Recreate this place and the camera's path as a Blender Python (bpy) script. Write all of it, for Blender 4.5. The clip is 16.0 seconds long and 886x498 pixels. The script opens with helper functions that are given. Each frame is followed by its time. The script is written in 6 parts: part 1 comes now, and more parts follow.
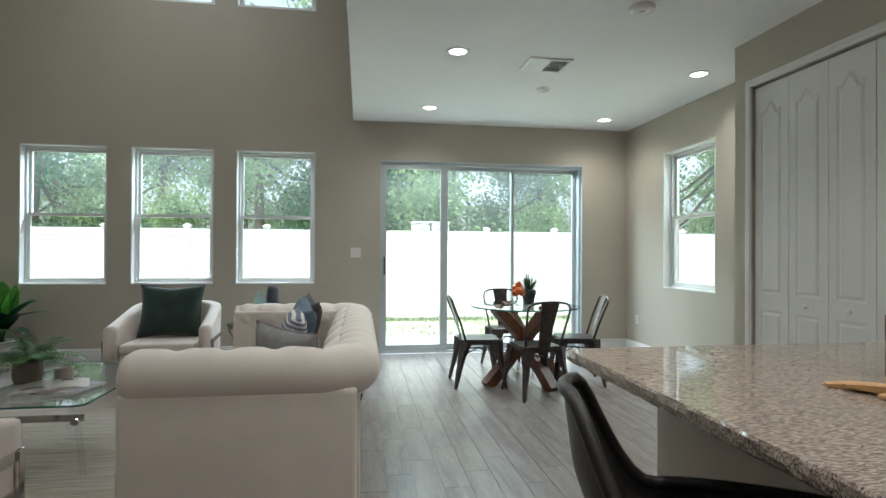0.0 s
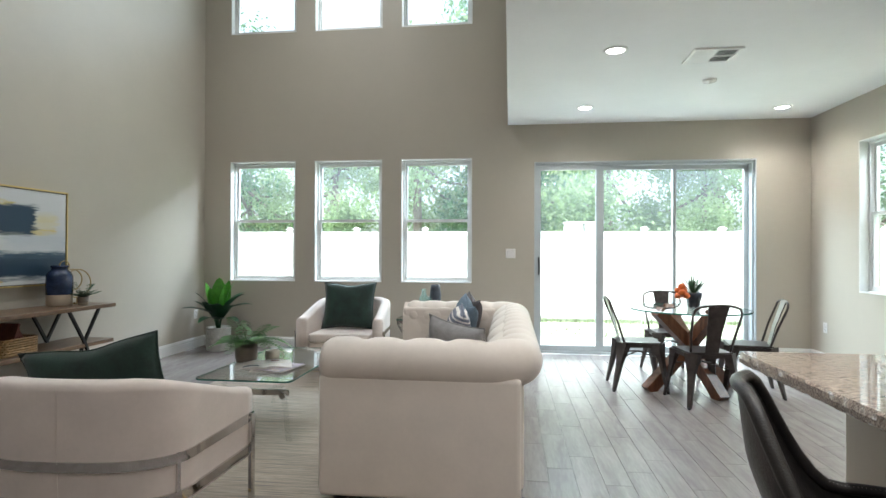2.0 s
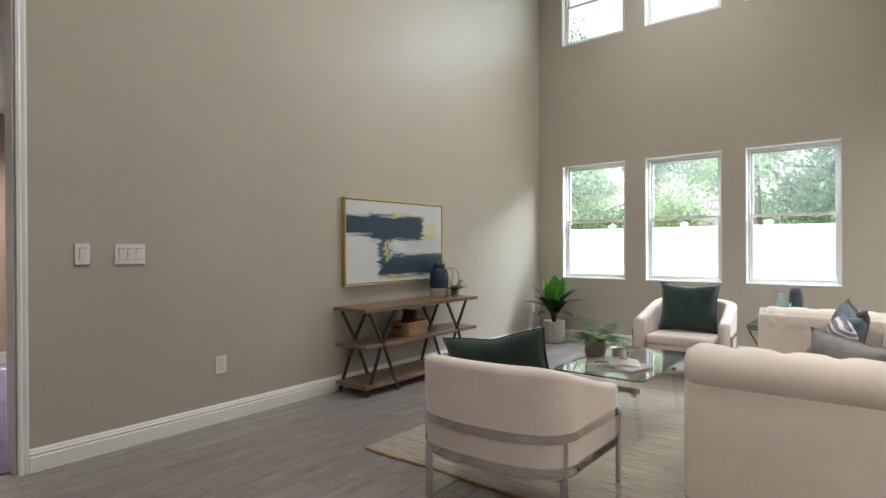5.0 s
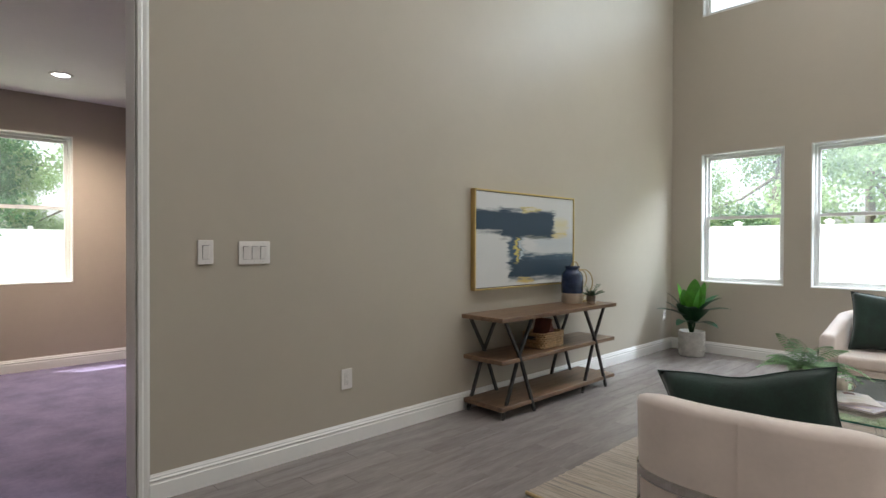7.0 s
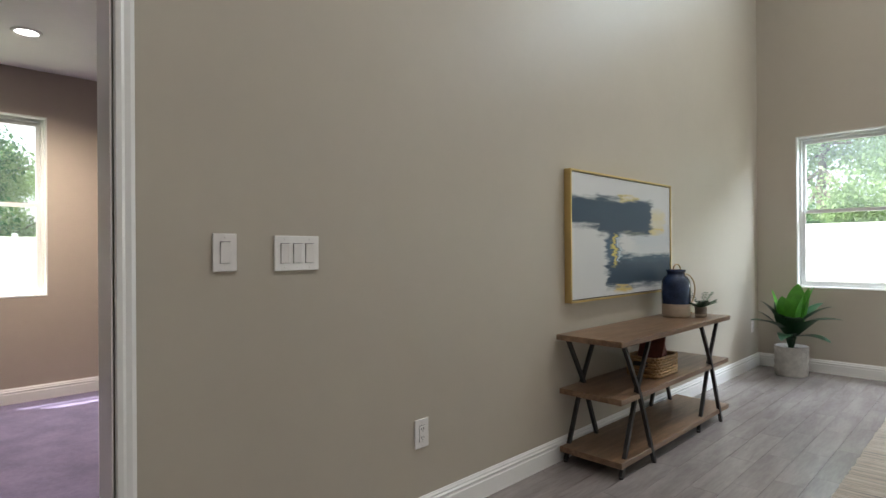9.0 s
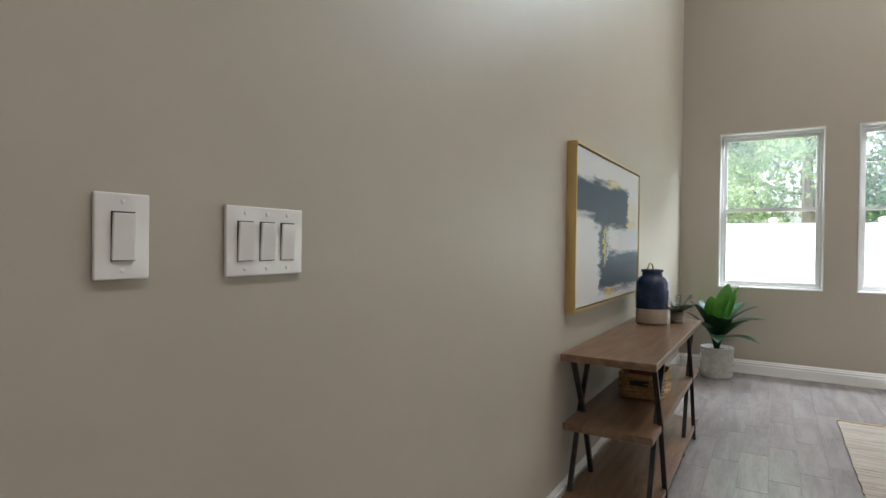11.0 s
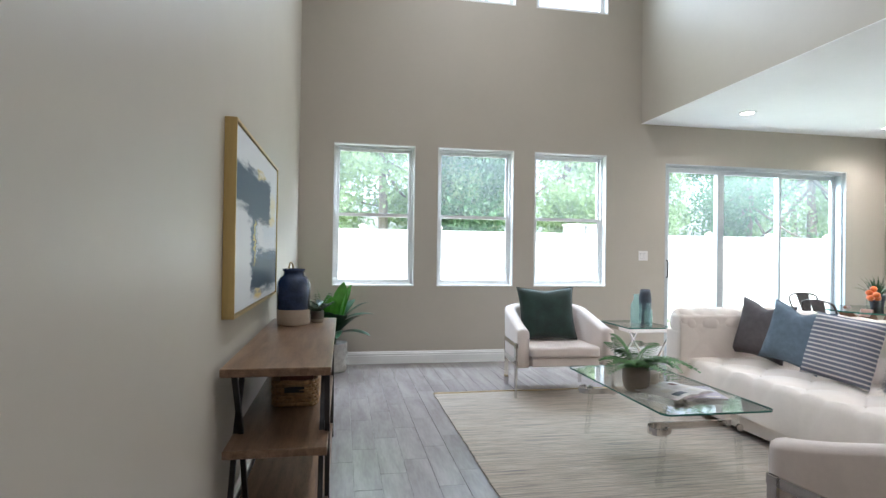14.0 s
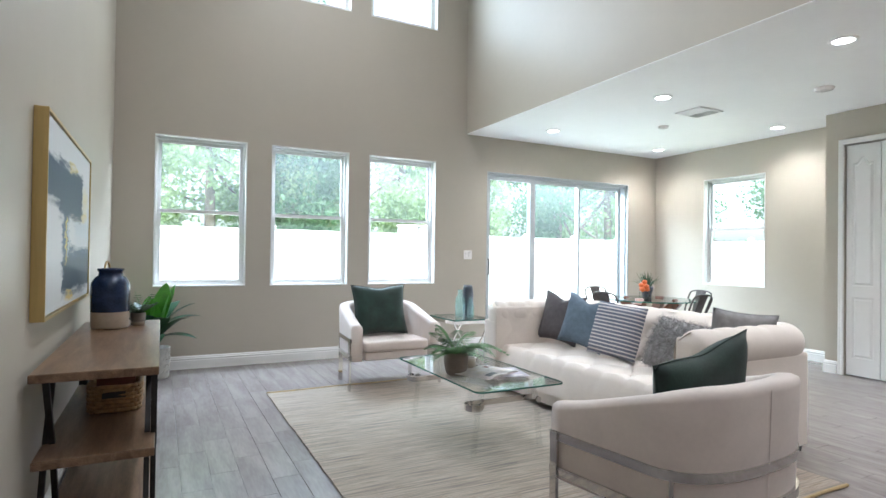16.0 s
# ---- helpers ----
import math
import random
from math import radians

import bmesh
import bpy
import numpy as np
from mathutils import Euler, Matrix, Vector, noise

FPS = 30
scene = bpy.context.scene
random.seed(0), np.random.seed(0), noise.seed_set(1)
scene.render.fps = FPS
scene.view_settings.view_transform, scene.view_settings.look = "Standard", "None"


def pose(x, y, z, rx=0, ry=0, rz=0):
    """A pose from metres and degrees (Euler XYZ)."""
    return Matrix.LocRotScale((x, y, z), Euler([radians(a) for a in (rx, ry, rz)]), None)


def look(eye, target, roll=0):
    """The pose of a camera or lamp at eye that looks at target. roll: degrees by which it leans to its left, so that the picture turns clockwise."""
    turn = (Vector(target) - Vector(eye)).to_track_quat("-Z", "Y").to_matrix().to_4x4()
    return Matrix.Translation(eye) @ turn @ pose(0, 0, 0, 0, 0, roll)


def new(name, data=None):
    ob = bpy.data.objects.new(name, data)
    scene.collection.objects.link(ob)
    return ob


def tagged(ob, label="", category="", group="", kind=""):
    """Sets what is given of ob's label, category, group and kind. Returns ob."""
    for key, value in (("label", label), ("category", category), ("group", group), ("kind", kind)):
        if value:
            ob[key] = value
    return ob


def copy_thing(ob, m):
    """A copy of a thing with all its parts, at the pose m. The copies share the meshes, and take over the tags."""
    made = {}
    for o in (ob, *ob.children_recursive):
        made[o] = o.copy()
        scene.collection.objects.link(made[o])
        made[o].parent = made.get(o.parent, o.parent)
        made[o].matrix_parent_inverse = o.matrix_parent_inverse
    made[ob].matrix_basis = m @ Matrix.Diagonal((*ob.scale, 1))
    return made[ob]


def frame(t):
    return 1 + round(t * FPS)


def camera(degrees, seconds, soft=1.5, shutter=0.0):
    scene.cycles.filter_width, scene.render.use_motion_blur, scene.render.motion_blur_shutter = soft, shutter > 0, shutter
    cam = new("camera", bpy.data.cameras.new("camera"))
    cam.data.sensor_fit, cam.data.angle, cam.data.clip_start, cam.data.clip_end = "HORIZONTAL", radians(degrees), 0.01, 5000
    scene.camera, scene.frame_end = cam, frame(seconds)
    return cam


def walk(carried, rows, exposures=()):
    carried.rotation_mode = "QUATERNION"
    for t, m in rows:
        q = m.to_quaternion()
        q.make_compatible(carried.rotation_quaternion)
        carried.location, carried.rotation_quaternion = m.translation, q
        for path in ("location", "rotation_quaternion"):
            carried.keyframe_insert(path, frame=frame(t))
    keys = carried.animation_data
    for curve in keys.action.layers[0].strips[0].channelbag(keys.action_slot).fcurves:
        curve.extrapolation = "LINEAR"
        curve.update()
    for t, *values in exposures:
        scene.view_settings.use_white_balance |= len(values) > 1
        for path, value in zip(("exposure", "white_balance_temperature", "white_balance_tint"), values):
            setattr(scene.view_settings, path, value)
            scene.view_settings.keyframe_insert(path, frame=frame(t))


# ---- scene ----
cam = camera(77.8, 16.0, soft=1.5)
PATH = [
    (0, (4.259, -6.888, 1.268), (4.556, -4.91, 1.282), 0.3),
    (0.5, (4.255, -6.894, 1.264), (4.408, -4.9, 1.28), 0.3),
    (1, (4.252, -6.913, 1.256), (4.267, -4.913, 1.275), 0.3),
    (1.5, (4.221, -6.974, 1.258), (4.11, -4.977, 1.277), 0.4),
    (2, (4.19, -7.055, 1.27), (3.948, -5.07, 1.284), 0.2),
    (2.5, (4.173, -7.107, 1.28), (3.786, -5.145, 1.291), 0.1),
    (3, (4.091, -7.191, 1.306), (3.556, -5.264, 1.308), -0.2),
    (3.5, (4.086, -7.231, 1.308), (3.345, -5.373, 1.31), -0.2),
    (4, (4.054, -7.251, 1.301), (3.105, -5.49, 1.306), -0.2),
    (4.5, (4.156, -7.29, 1.325), (3.012, -5.649, 1.321), -0.2),
    (5, (4.02, -7.327, 1.336), (2.775, -5.762, 1.329), -0.3),
    (7.5, (2.902, -7.08, 1.361), (1.448, -5.708, 1.338), 0.3),
    (8, (2.606, -6.956, 1.363), (1.149, -5.586, 1.339), 0.3),
    (8.5, (2.295, -6.894, 1.32), (0.832, -5.531, 1.316), -0.2),
    (11, (0.922, -6.497, 1.299), (-0.111, -4.785, 1.281), 0.7),
    (11.5, (0.735, -6.452, 1.296), (-0.151, -4.659, 1.283), 0.9),
    (12, (0.603, -6.415, 1.282), (-0.026, -4.517, 1.277), 1.1),
    (12.5, (0.545, -6.353, 1.265), (0.273, -4.371, 1.275), 1.0),
    (13, (0.541, -6.307, 1.268), (0.556, -4.307, 1.276), 1.0),
    (13.5, (0.556, -6.248, 1.251), (0.772, -4.26, 1.273), 0.7),
    (14, (0.535, -6.27, 1.254), (0.892, -4.302, 1.272), 0.8),
    (14.5, (0.5, -6.322, 1.254), (1.022, -4.391, 1.273), 0.8),
    (15, (0.488, -6.381, 1.257), (1.153, -4.494, 1.277), 0.9),
    (15.5, (0.492, -6.439, 1.254), (1.286, -4.603, 1.276), 0.8),
    (16, (0.492, -6.487, 1.251), (1.405, -4.708, 1.275), 0.8),
]
EXPOSURES = [(0.0, 0.57, 5900, 4), (1.5, 1.02, 5900, 6), (3.5, 1.57, 5950, 9), (4.1, 1.68, 6090, 10), (5.0, 1.34, 6300, 11), (8.0, 1.25, 6200, 11), (11.0, 1.34, 6200, 12), (12.5, 1.25, 6050, 12), (14.0, 1.48, 5720, 11), (15.0, 1.94, 5700, 11), (16.0, 1.62, 5650, 10)]
walk(cam, [(t, look(eye, target, roll)) for t, eye, target, roll in PATH], EXPOSURES)

# ---- world, sun and large lights ----
world = bpy.data.worlds.new("world")
scene.world = world
world.use_nodes = True
wn = world.node_tree
sky = wn.nodes.new("ShaderNodeTexSky")
sky.sky_type, sky.sun_disc = "NISHITA", False
sky.sun_elevation, sky.sun_rotation = radians(66), radians(215)
sky.air_density, sky.dust_density = 1.0, 4.0
haze = wn.nodes.new("ShaderNodeHueSaturation")
haze.inputs["Saturation"].default_value, haze.inputs["Value"].default_value = 0.4, 1.7
wn.links.new(sky.outputs[0], haze.inputs["Color"])
wn.links.new(haze.outputs[0], wn.nodes["Background"].inputs[0])
wn.nodes["Background"].inputs[1].default_value = 0.15

sun = new("sun", bpy.data.lights.new("sun", "SUN"))
sun.data.energy, sun.data.angle, sun.data.color = 5.0, radians(0.5), (1, 0.96, 0.9)
sun.matrix_world = look((math.sin(radians(215)) * 10 * math.cos(radians(66)), math.cos(radians(215)) * 10 * math.cos(radians(66)), 10 * math.sin(radians(66))), (0, 0, 0))


def area_lamp(name, m, sx, sy, power, color):
    lamp = new(name, bpy.data.lights.new(name, "AREA"))
    lamp.data.shape, lamp.data.size, lamp.data.size_y = "RECTANGLE", sx, sy
    lamp.data.energy, lamp.data.color = power, color
    lamp.matrix_world = m
    return lamp


def can_lamp(x, y, z, power, color=(1, 0.93, 0.84)):
    lamp = new("recessed_bulb", bpy.data.lights.new("recessed_bulb", "SPOT"))
    lamp.data.energy, lamp.data.color = power, color
    lamp.data.spot_size, lamp.data.spot_blend, lamp.data.shadow_soft_size = radians(150), 1.0, 0.06
    lamp.location = (x, y, z)
    return lamp


LOW, HIGH = 2.905, 5.80
WINDOWS = [(0.414, 1.337), (1.600, 2.519), (2.774, 3.703)]
CANS = [(5.02, -0.77), (5.03, -2.52), (5.00, -4.21), (5.0, -5.95), (5.0, -7.7), (7.19, -0.56), (7.28, -2.32), (6.3, -5.95)]
# the high row is unseen, added only to brighten the tall room
ADDED_HIGH_CANS = [(2.1, -1.3), (2.1, -3.2), (2.1, -5.4), (2.1, -8.0)]
# area lamps added outside the openings for daylight; the upper ones also whiten the view
for (wx0, wx1), power in zip(WINDOWS, (3, 20, 12)):
    mid = (wx0 + wx1) / 2
    area_lamp("window_light", look((mid, 0.21, 4.80), (mid, -4.0, 4.80)), wx1 - wx0 - 0.02, 1.08, power, (0.84, 0.95, 1.0))
    area_lamp("window_light", look((mid, 0.75, 2.95), (mid, -1.6, 0.6)), 0.9, 0.5, 45, (0.80, 0.91, 1.0))
area_lamp("window_light", look((5.82, 0.85, 3.0), (5.82, -2.0, 0.4)), 2.6, 0.6, 190, (0.82, 0.95, 1.0))
area_lamp("window_light", look((8.6, -1.4, 2.95), (6.5, -1.4, 0.8)), 0.9, 0.5, 35, (0.84, 0.96, 0.97))
for cx, cy in CANS:
    can_lamp(cx, cy, LOW - 0.03, 30 if cy > -5 else 36)
for cx, cy in ADDED_HIGH_CANS:
    can_lamp(cx, cy, HIGH - 0.03, 62, (1, 0.96, 0.92))
can_lamp(-2.99, -6.20, 2.87, 125, (1, 0.84, 0.66))

# ---- materials ----
def mat(name, color, rough=0.5, metal=0.0, vary=0.08, scale=8.0, bump=0.0, bump_scale=60.0, dark=None, stretch=(1, 1, 1), spec=0.5, sheen=0.0, transmit=0.0):
    """Base colour varied at two scales, with fine relief."""
    m = bpy.data.materials.new(name)
    m.use_nodes = True
    n, l = m.node_tree.nodes, m.node_tree.links
    b = n["Principled BSDF"]
    b.inputs["Roughness"].default_value, b.inputs["Metallic"].default_value = rough, metal
    b.inputs["Specular IOR Level"].default_value = spec
    if sheen:
        b.inputs["Sheen Weight"].default_value, b.inputs["Sheen Roughness"].default_value = sheen, 0.5
    if transmit:
        b.inputs["Transmission Weight"].default_value = transmit
    tc, mp = n.new("ShaderNodeTexCoord"), n.new("ShaderNodeMapping")
    mp.inputs["Scale"].default_value = stretch
    l.new(tc.outputs["Object"], mp.inputs[0])
    a, c = n.new("ShaderNodeTexNoise"), n.new("ShaderNodeTexNoise")
    a.inputs["Scale"].default_value, c.inputs["Scale"].default_value = scale, scale * 9
    a.inputs["Detail"].default_value, c.inputs["Detail"].default_value = 5, 3
    l.new(mp.outputs[0], a.inputs[0])
    l.new(mp.outputs[0], c.inputs[0])
    ad = n.new("ShaderNodeMath")
    ad.operation = "MULTIPLY_ADD"
    ad.inputs[1].default_value = 0.35
    l.new(c.outputs[0], ad.inputs[0])
    l.new(a.outputs[0], ad.inputs[2])
    r = n.new("ShaderNodeValToRGB")
    lo = dark or tuple(v * (1 - vary) for v in color)
    hi = tuple(min(1, v * (1 + vary)) for v in color)
    r.color_ramp.elements[0].position, r.color_ramp.elements[0].color = 0.45, (*lo, 1)
    r.color_ramp.elements[1].position, r.color_ramp.elements[1].color = 0.9, (*hi, 1)
    l.new(ad.outputs[0], r.inputs[0])
    l.new(r.outputs[0], b.inputs["Base Color"])
    if bump:
        t, bp = n.new("ShaderNodeTexNoise"), n.new("ShaderNodeBump")
        t.inputs["Scale"].default_value, t.inputs["Detail"].default_value = bump_scale, 4
        bp.inputs["Strength"].default_value, bp.inputs["Distance"].default_value = bump, 0.004
        l.new(mp.outputs[0], t.inputs[0])
        l.new(t.outputs[0], bp.inputs["Height"])
        l.new(bp.outputs[0], b.inputs["Normal"])
    return m


def glass_mat(name, tint, gloss=1.0, veil=0.0):
    """A thin pane: clear, with a mirror gloss that grows at a slant, and a pale veil: glare haze put into window glass,
    milkiness in bottles.
    """
    m = bpy.data.materials.new(name)
    m.use_nodes = True
    n, l = m.node_tree.nodes, m.node_tree.links
    n.remove(n["Principled BSDF"])
    tr, gl, lw, mx, po, mu = n.new("ShaderNodeBsdfTransparent"), n.new("ShaderNodeBsdfGlossy"), n.new("ShaderNodeLayerWeight"), n.new("ShaderNodeMixShader"), n.new("ShaderNodeMath"), n.new("ShaderNodeMath")
    tr.inputs[0].default_value, gl.inputs["Roughness"].default_value = (*tint, 1), 0.0
    po.operation, po.inputs[1].default_value = "POWER", 4.0
    mu.operation, mu.inputs[1].default_value, mu.inputs[2].default_value, mu.use_clamp = "MULTIPLY_ADD", 0.8 * gloss, 0.03 * gloss, True
    l.new(lw.outputs["Facing"], po.inputs[0])
    l.new(po.outputs[0], mu.inputs[0])
    l.new(mu.outputs[0], mx.inputs[0])
    l.new(tr.outputs[0], mx.inputs[1])
    l.new(gl.outputs[0], mx.inputs[2])
    out = mx.outputs[0]
    # pale translucent share that imitates glare haze in the windows
    if veil:
        tl, md = n.new("ShaderNodeBsdfTranslucent"), n.new("ShaderNodeMixShader")
        tl.inputs[0].default_value, md.inputs[0].default_value = (0.8, 0.85, 0.85, 1), veil
        l.new(out, md.inputs[1])
        l.new(tl.outputs[0], md.inputs[2])
        out = md.outputs[0]
    l.new(out, n["Material Output"].inputs[0])
    return m


def emit_mat(name, color, strength):
    m = bpy.data.materials.new(name)
    m.use_nodes = True
    b = m.node_tree.nodes["Principled BSDF"]
    b.inputs["Base Color"].default_value = (0.9, 0.9, 0.9, 1)
    b.inputs["Emission Color"].default_value, b.inputs["Emission Strength"].default_value = (*color, 1), strength
    return m


def nodes_of(m):
    return m.node_tree.nodes, m.node_tree.links, m.node_tree.nodes["Principled BSDF"]


def random_tint(m, amount=0.25):
    """Each object, or each loose island of a joined mesh, a little lighter or darker."""
    n, l, b = nodes_of(m)
    src = b.inputs["Base Color"].links[0].from_socket
    oi, ge, ad, mr, hs = n.new("ShaderNodeObjectInfo"), n.new("ShaderNodeNewGeometry"), n.new("ShaderNodeMath"), n.new("ShaderNodeMapRange"), n.new("ShaderNodeHueSaturation")
    fr = n.new("ShaderNodeMath")
    ad.operation, fr.operation = "ADD", "FRACT"
    l.new(oi.outputs["Random"], ad.inputs[0])
    l.new(ge.outputs["Random Per Island"], ad.inputs[1])
    l.new(ad.outputs[0], fr.inputs[0])
    l.new(fr.outputs[0], mr.inputs[0])
    mr.inputs[3].default_value, mr.inputs[4].default_value = 1 - amount, 1 + amount
    l.new(mr.outputs[0], hs.inputs["Value"])
    l.new(src, hs.inputs["Color"])
    l.new(hs.outputs[0], b.inputs["Base Color"])
    return m


WALL = mat("greige_wall_paint", (0.46, 0.415, 0.345), 0.42, vary=0.025, scale=1.5, bump=0.04, bump_scale=180, spec=0.35)
BED_WALL = mat("bedroom_wall_paint", (0.42, 0.36, 0.30), 0.5, vary=0.03, scale=1.5, bump=0.1, bump_scale=180)
CEIL = mat("white_ceiling_paint", (0.86, 0.86, 0.85), 0.8, vary=0.02, scale=2, bump=0.25, bump_scale=120)
TRIM = mat("white_trim_paint", (0.80, 0.79, 0.77), 0.3, vary=0.02, scale=3)
VINYL = mat("white_vinyl", (0.70, 0.70, 0.68), 0.35, vary=0.02, scale=4)
ALU = mat("pale_grey_aluminium", (0.50, 0.53, 0.54), 0.35, metal=0.2, vary=0.03)
# the last value paints a glare haze over the outdoor view
GLASS = glass_mat("window_glass", (0.95, 0.97, 0.96), 1.0, 0.022)
TGLASS = glass_mat("table_glass", (0.95, 0.98, 0.965), 1.25)
GLASS_EDGE = mat("green_glass_edge", (0.035, 0.13, 0.10), 0.1, vary=0.15, scale=20)
SCREEN = glass_mat("insect_screen", (0.62, 0.64, 0.64), 0.1)
CREAM = mat("cream_velvet", (0.72, 0.64, 0.57), 0.75, vary=0.05, scale=5, bump=0.12, bump_scale=260, sheen=0.35)
CHAIRFAB = mat("ivory_chair_velvet", (0.69, 0.60, 0.545), 0.8, vary=0.06, scale=6, bump=0.12, bump_scale=260, sheen=0.3)
GREEN = mat("dark_green_velvet", (0.010, 0.030, 0.022), 0.7, vary=0.45, scale=9, bump=0.2, bump_scale=120, sheen=0.15)
CHROME = mat("polished_chrome", (0.62, 0.60, 0.58), 0.06, metal=1.0, vary=0.05)
BLACKMETAL = mat("dark_grey_metal", (0.035, 0.033, 0.032), 0.45, metal=0.5, vary=0.3, scale=20)
GUNMETAL = mat("gunmetal_steel", (0.075, 0.062, 0.058), 0.32, metal=0.75, vary=0.3, scale=14)
GOLD = mat("brushed_gold_frame", (0.62, 0.46, 0.20), 0.32, metal=0.85, vary=0.1, scale=20, stretch=(1, 1, 0.1))
BRASS = mat("aged_brass", (0.36, 0.26, 0.12), 0.3, metal=0.9, vary=0.15)
LEATHER = mat("black_leather", (0.022, 0.019, 0.018), 0.38, vary=0.3, scale=14, bump=0.35, bump_scale=220)
THREAD = mat("pale_thread", (0.35, 0.32, 0.29), 0.8)
NAVY = mat("navy_glaze", (0.018, 0.032, 0.075), 0.16, vary=0.5, scale=12)
BISQUE = mat("unglazed_clay", (0.50, 0.42, 0.33), 0.8, vary=0.08, scale=30)
CONCRETE = mat("pale_carved_concrete", (0.50, 0.48, 0.44), 0.85, vary=0.18, scale=14, bump=0.6, bump_scale=40)
TAUPE = mat("taupe_ceramic", (0.24, 0.20, 0.165), 0.6, vary=0.12, scale=18, bump=0.2)
SOIL = mat("potting_soil", (0.03, 0.022, 0.016), 0.95, vary=0.5, scale=60, bump=0.8)
LEAF_D = mat("dark_leaf", (0.016, 0.060, 0.024), 0.35, vary=0.35, scale=10)
LEAF_L = mat("bright_leaf", (0.085, 0.30, 0.025), 0.38, vary=0.3, scale=10)
FERN = mat("fern_leaf", (0.065, 0.16, 0.035), 0.5, vary=0.4, scale=12)
SUCC = mat("succulent_leaf", (0.06, 0.12, 0.06), 0.55, vary=0.35, scale=30)
WICKER = mat("honey_wicker", (0.36, 0.22, 0.10), 0.6, vary=0.35, scale=40, bump=0.5, bump_scale=150)
REDWOOD = mat("dark_red_cloth", (0.15, 0.045, 0.03), 0.7, vary=0.3, scale=20)
TEAL = glass_mat("teal_bottle_glass", (0.72, 0.91, 0.88), 2.2, 0.10)
SLATE = mat("slate_blue_ceramic", (0.055, 0.065, 0.085), 0.45, vary=0.3, scale=30, bump=0.4, bump_scale=60)
ORANGE = mat("orange_fruit", (0.72, 0.16, 0.035), 0.4, vary=0.12, scale=20, bump=0.15)
CLEAR = glass_mat("clear_glass", (0.93, 0.95, 0.95), 1.0)
ACRYLIC = glass_mat("clear_acrylic", (0.96, 0.97, 0.97), 0.9)
CUP = mat("cream_stoneware", (0.58, 0.51, 0.43), 0.35, vary=0.05, scale=20)
PAPER = mat("magazine_paper", (0.62, 0.57, 0.54), 0.5, vary=0.2, scale=14)
PLASTIC = mat("white_plastic", (0.78, 0.75, 0.73), 0.08, vary=0.02)
# near-black: shade inside slots and gaps put into colour; also for dark feet
SLOT = mat("dark_slot", (0.03, 0.03, 0.03), 0.6)
PLUM = mat("charcoal_linen", (0.10, 0.088, 0.092), 0.85, vary=0.15, scale=25, bump=0.5, bump_scale=300)
BLUE = mat("steel_blue_linen", (0.13, 0.175, 0.225), 0.85, vary=0.15, scale=25, bump=0.5, bump_scale=300)
GREY = mat("mid_grey_knit", (0.27, 0.26, 0.26), 0.9, vary=0.15, scale=30, bump=0.8, bump_scale=160)
FUR = mat("grey_fur", (0.30, 0.285, 0.28), 0.8, vary=0.35, scale=30)
SPOON = mat("light_wood_utensil", (0.52, 0.30, 0.13), 0.5, vary=0.2, scale=10, stretch=(1, 6, 1))
CARPET = mat("purple_grey_carpet", (0.221, 0.189, 0.310), 0.95, vary=0.22, scale=4, bump=1.0, bump_scale=140)
FENCE = mat("white_vinyl_fence", (0.82, 0.82, 0.82), 0.4, vary=0.02)
PATIO = mat("pale_concrete", (0.66, 0.64, 0.60), 0.85, vary=0.1, scale=3, bump=0.3)
GRASS = mat("lawn", (0.34, 0.37, 0.25), 0.9, vary=0.35, scale=0.8, bump=0.8, bump_scale=40)
BARK = mat("tree_bark", (0.16, 0.13, 0.105), 0.9, vary=0.3, scale=6, bump=0.8, stretch=(1, 1, 0.2))
ISLAND = mat("island_base_paint", (0.42, 0.38, 0.32), 0.5, vary=0.03, scale=2)
STUCCO = mat("outer_stucco", (0.55, 0.5, 0.42), 0.9, vary=0.06, scale=3, bump=0.6)


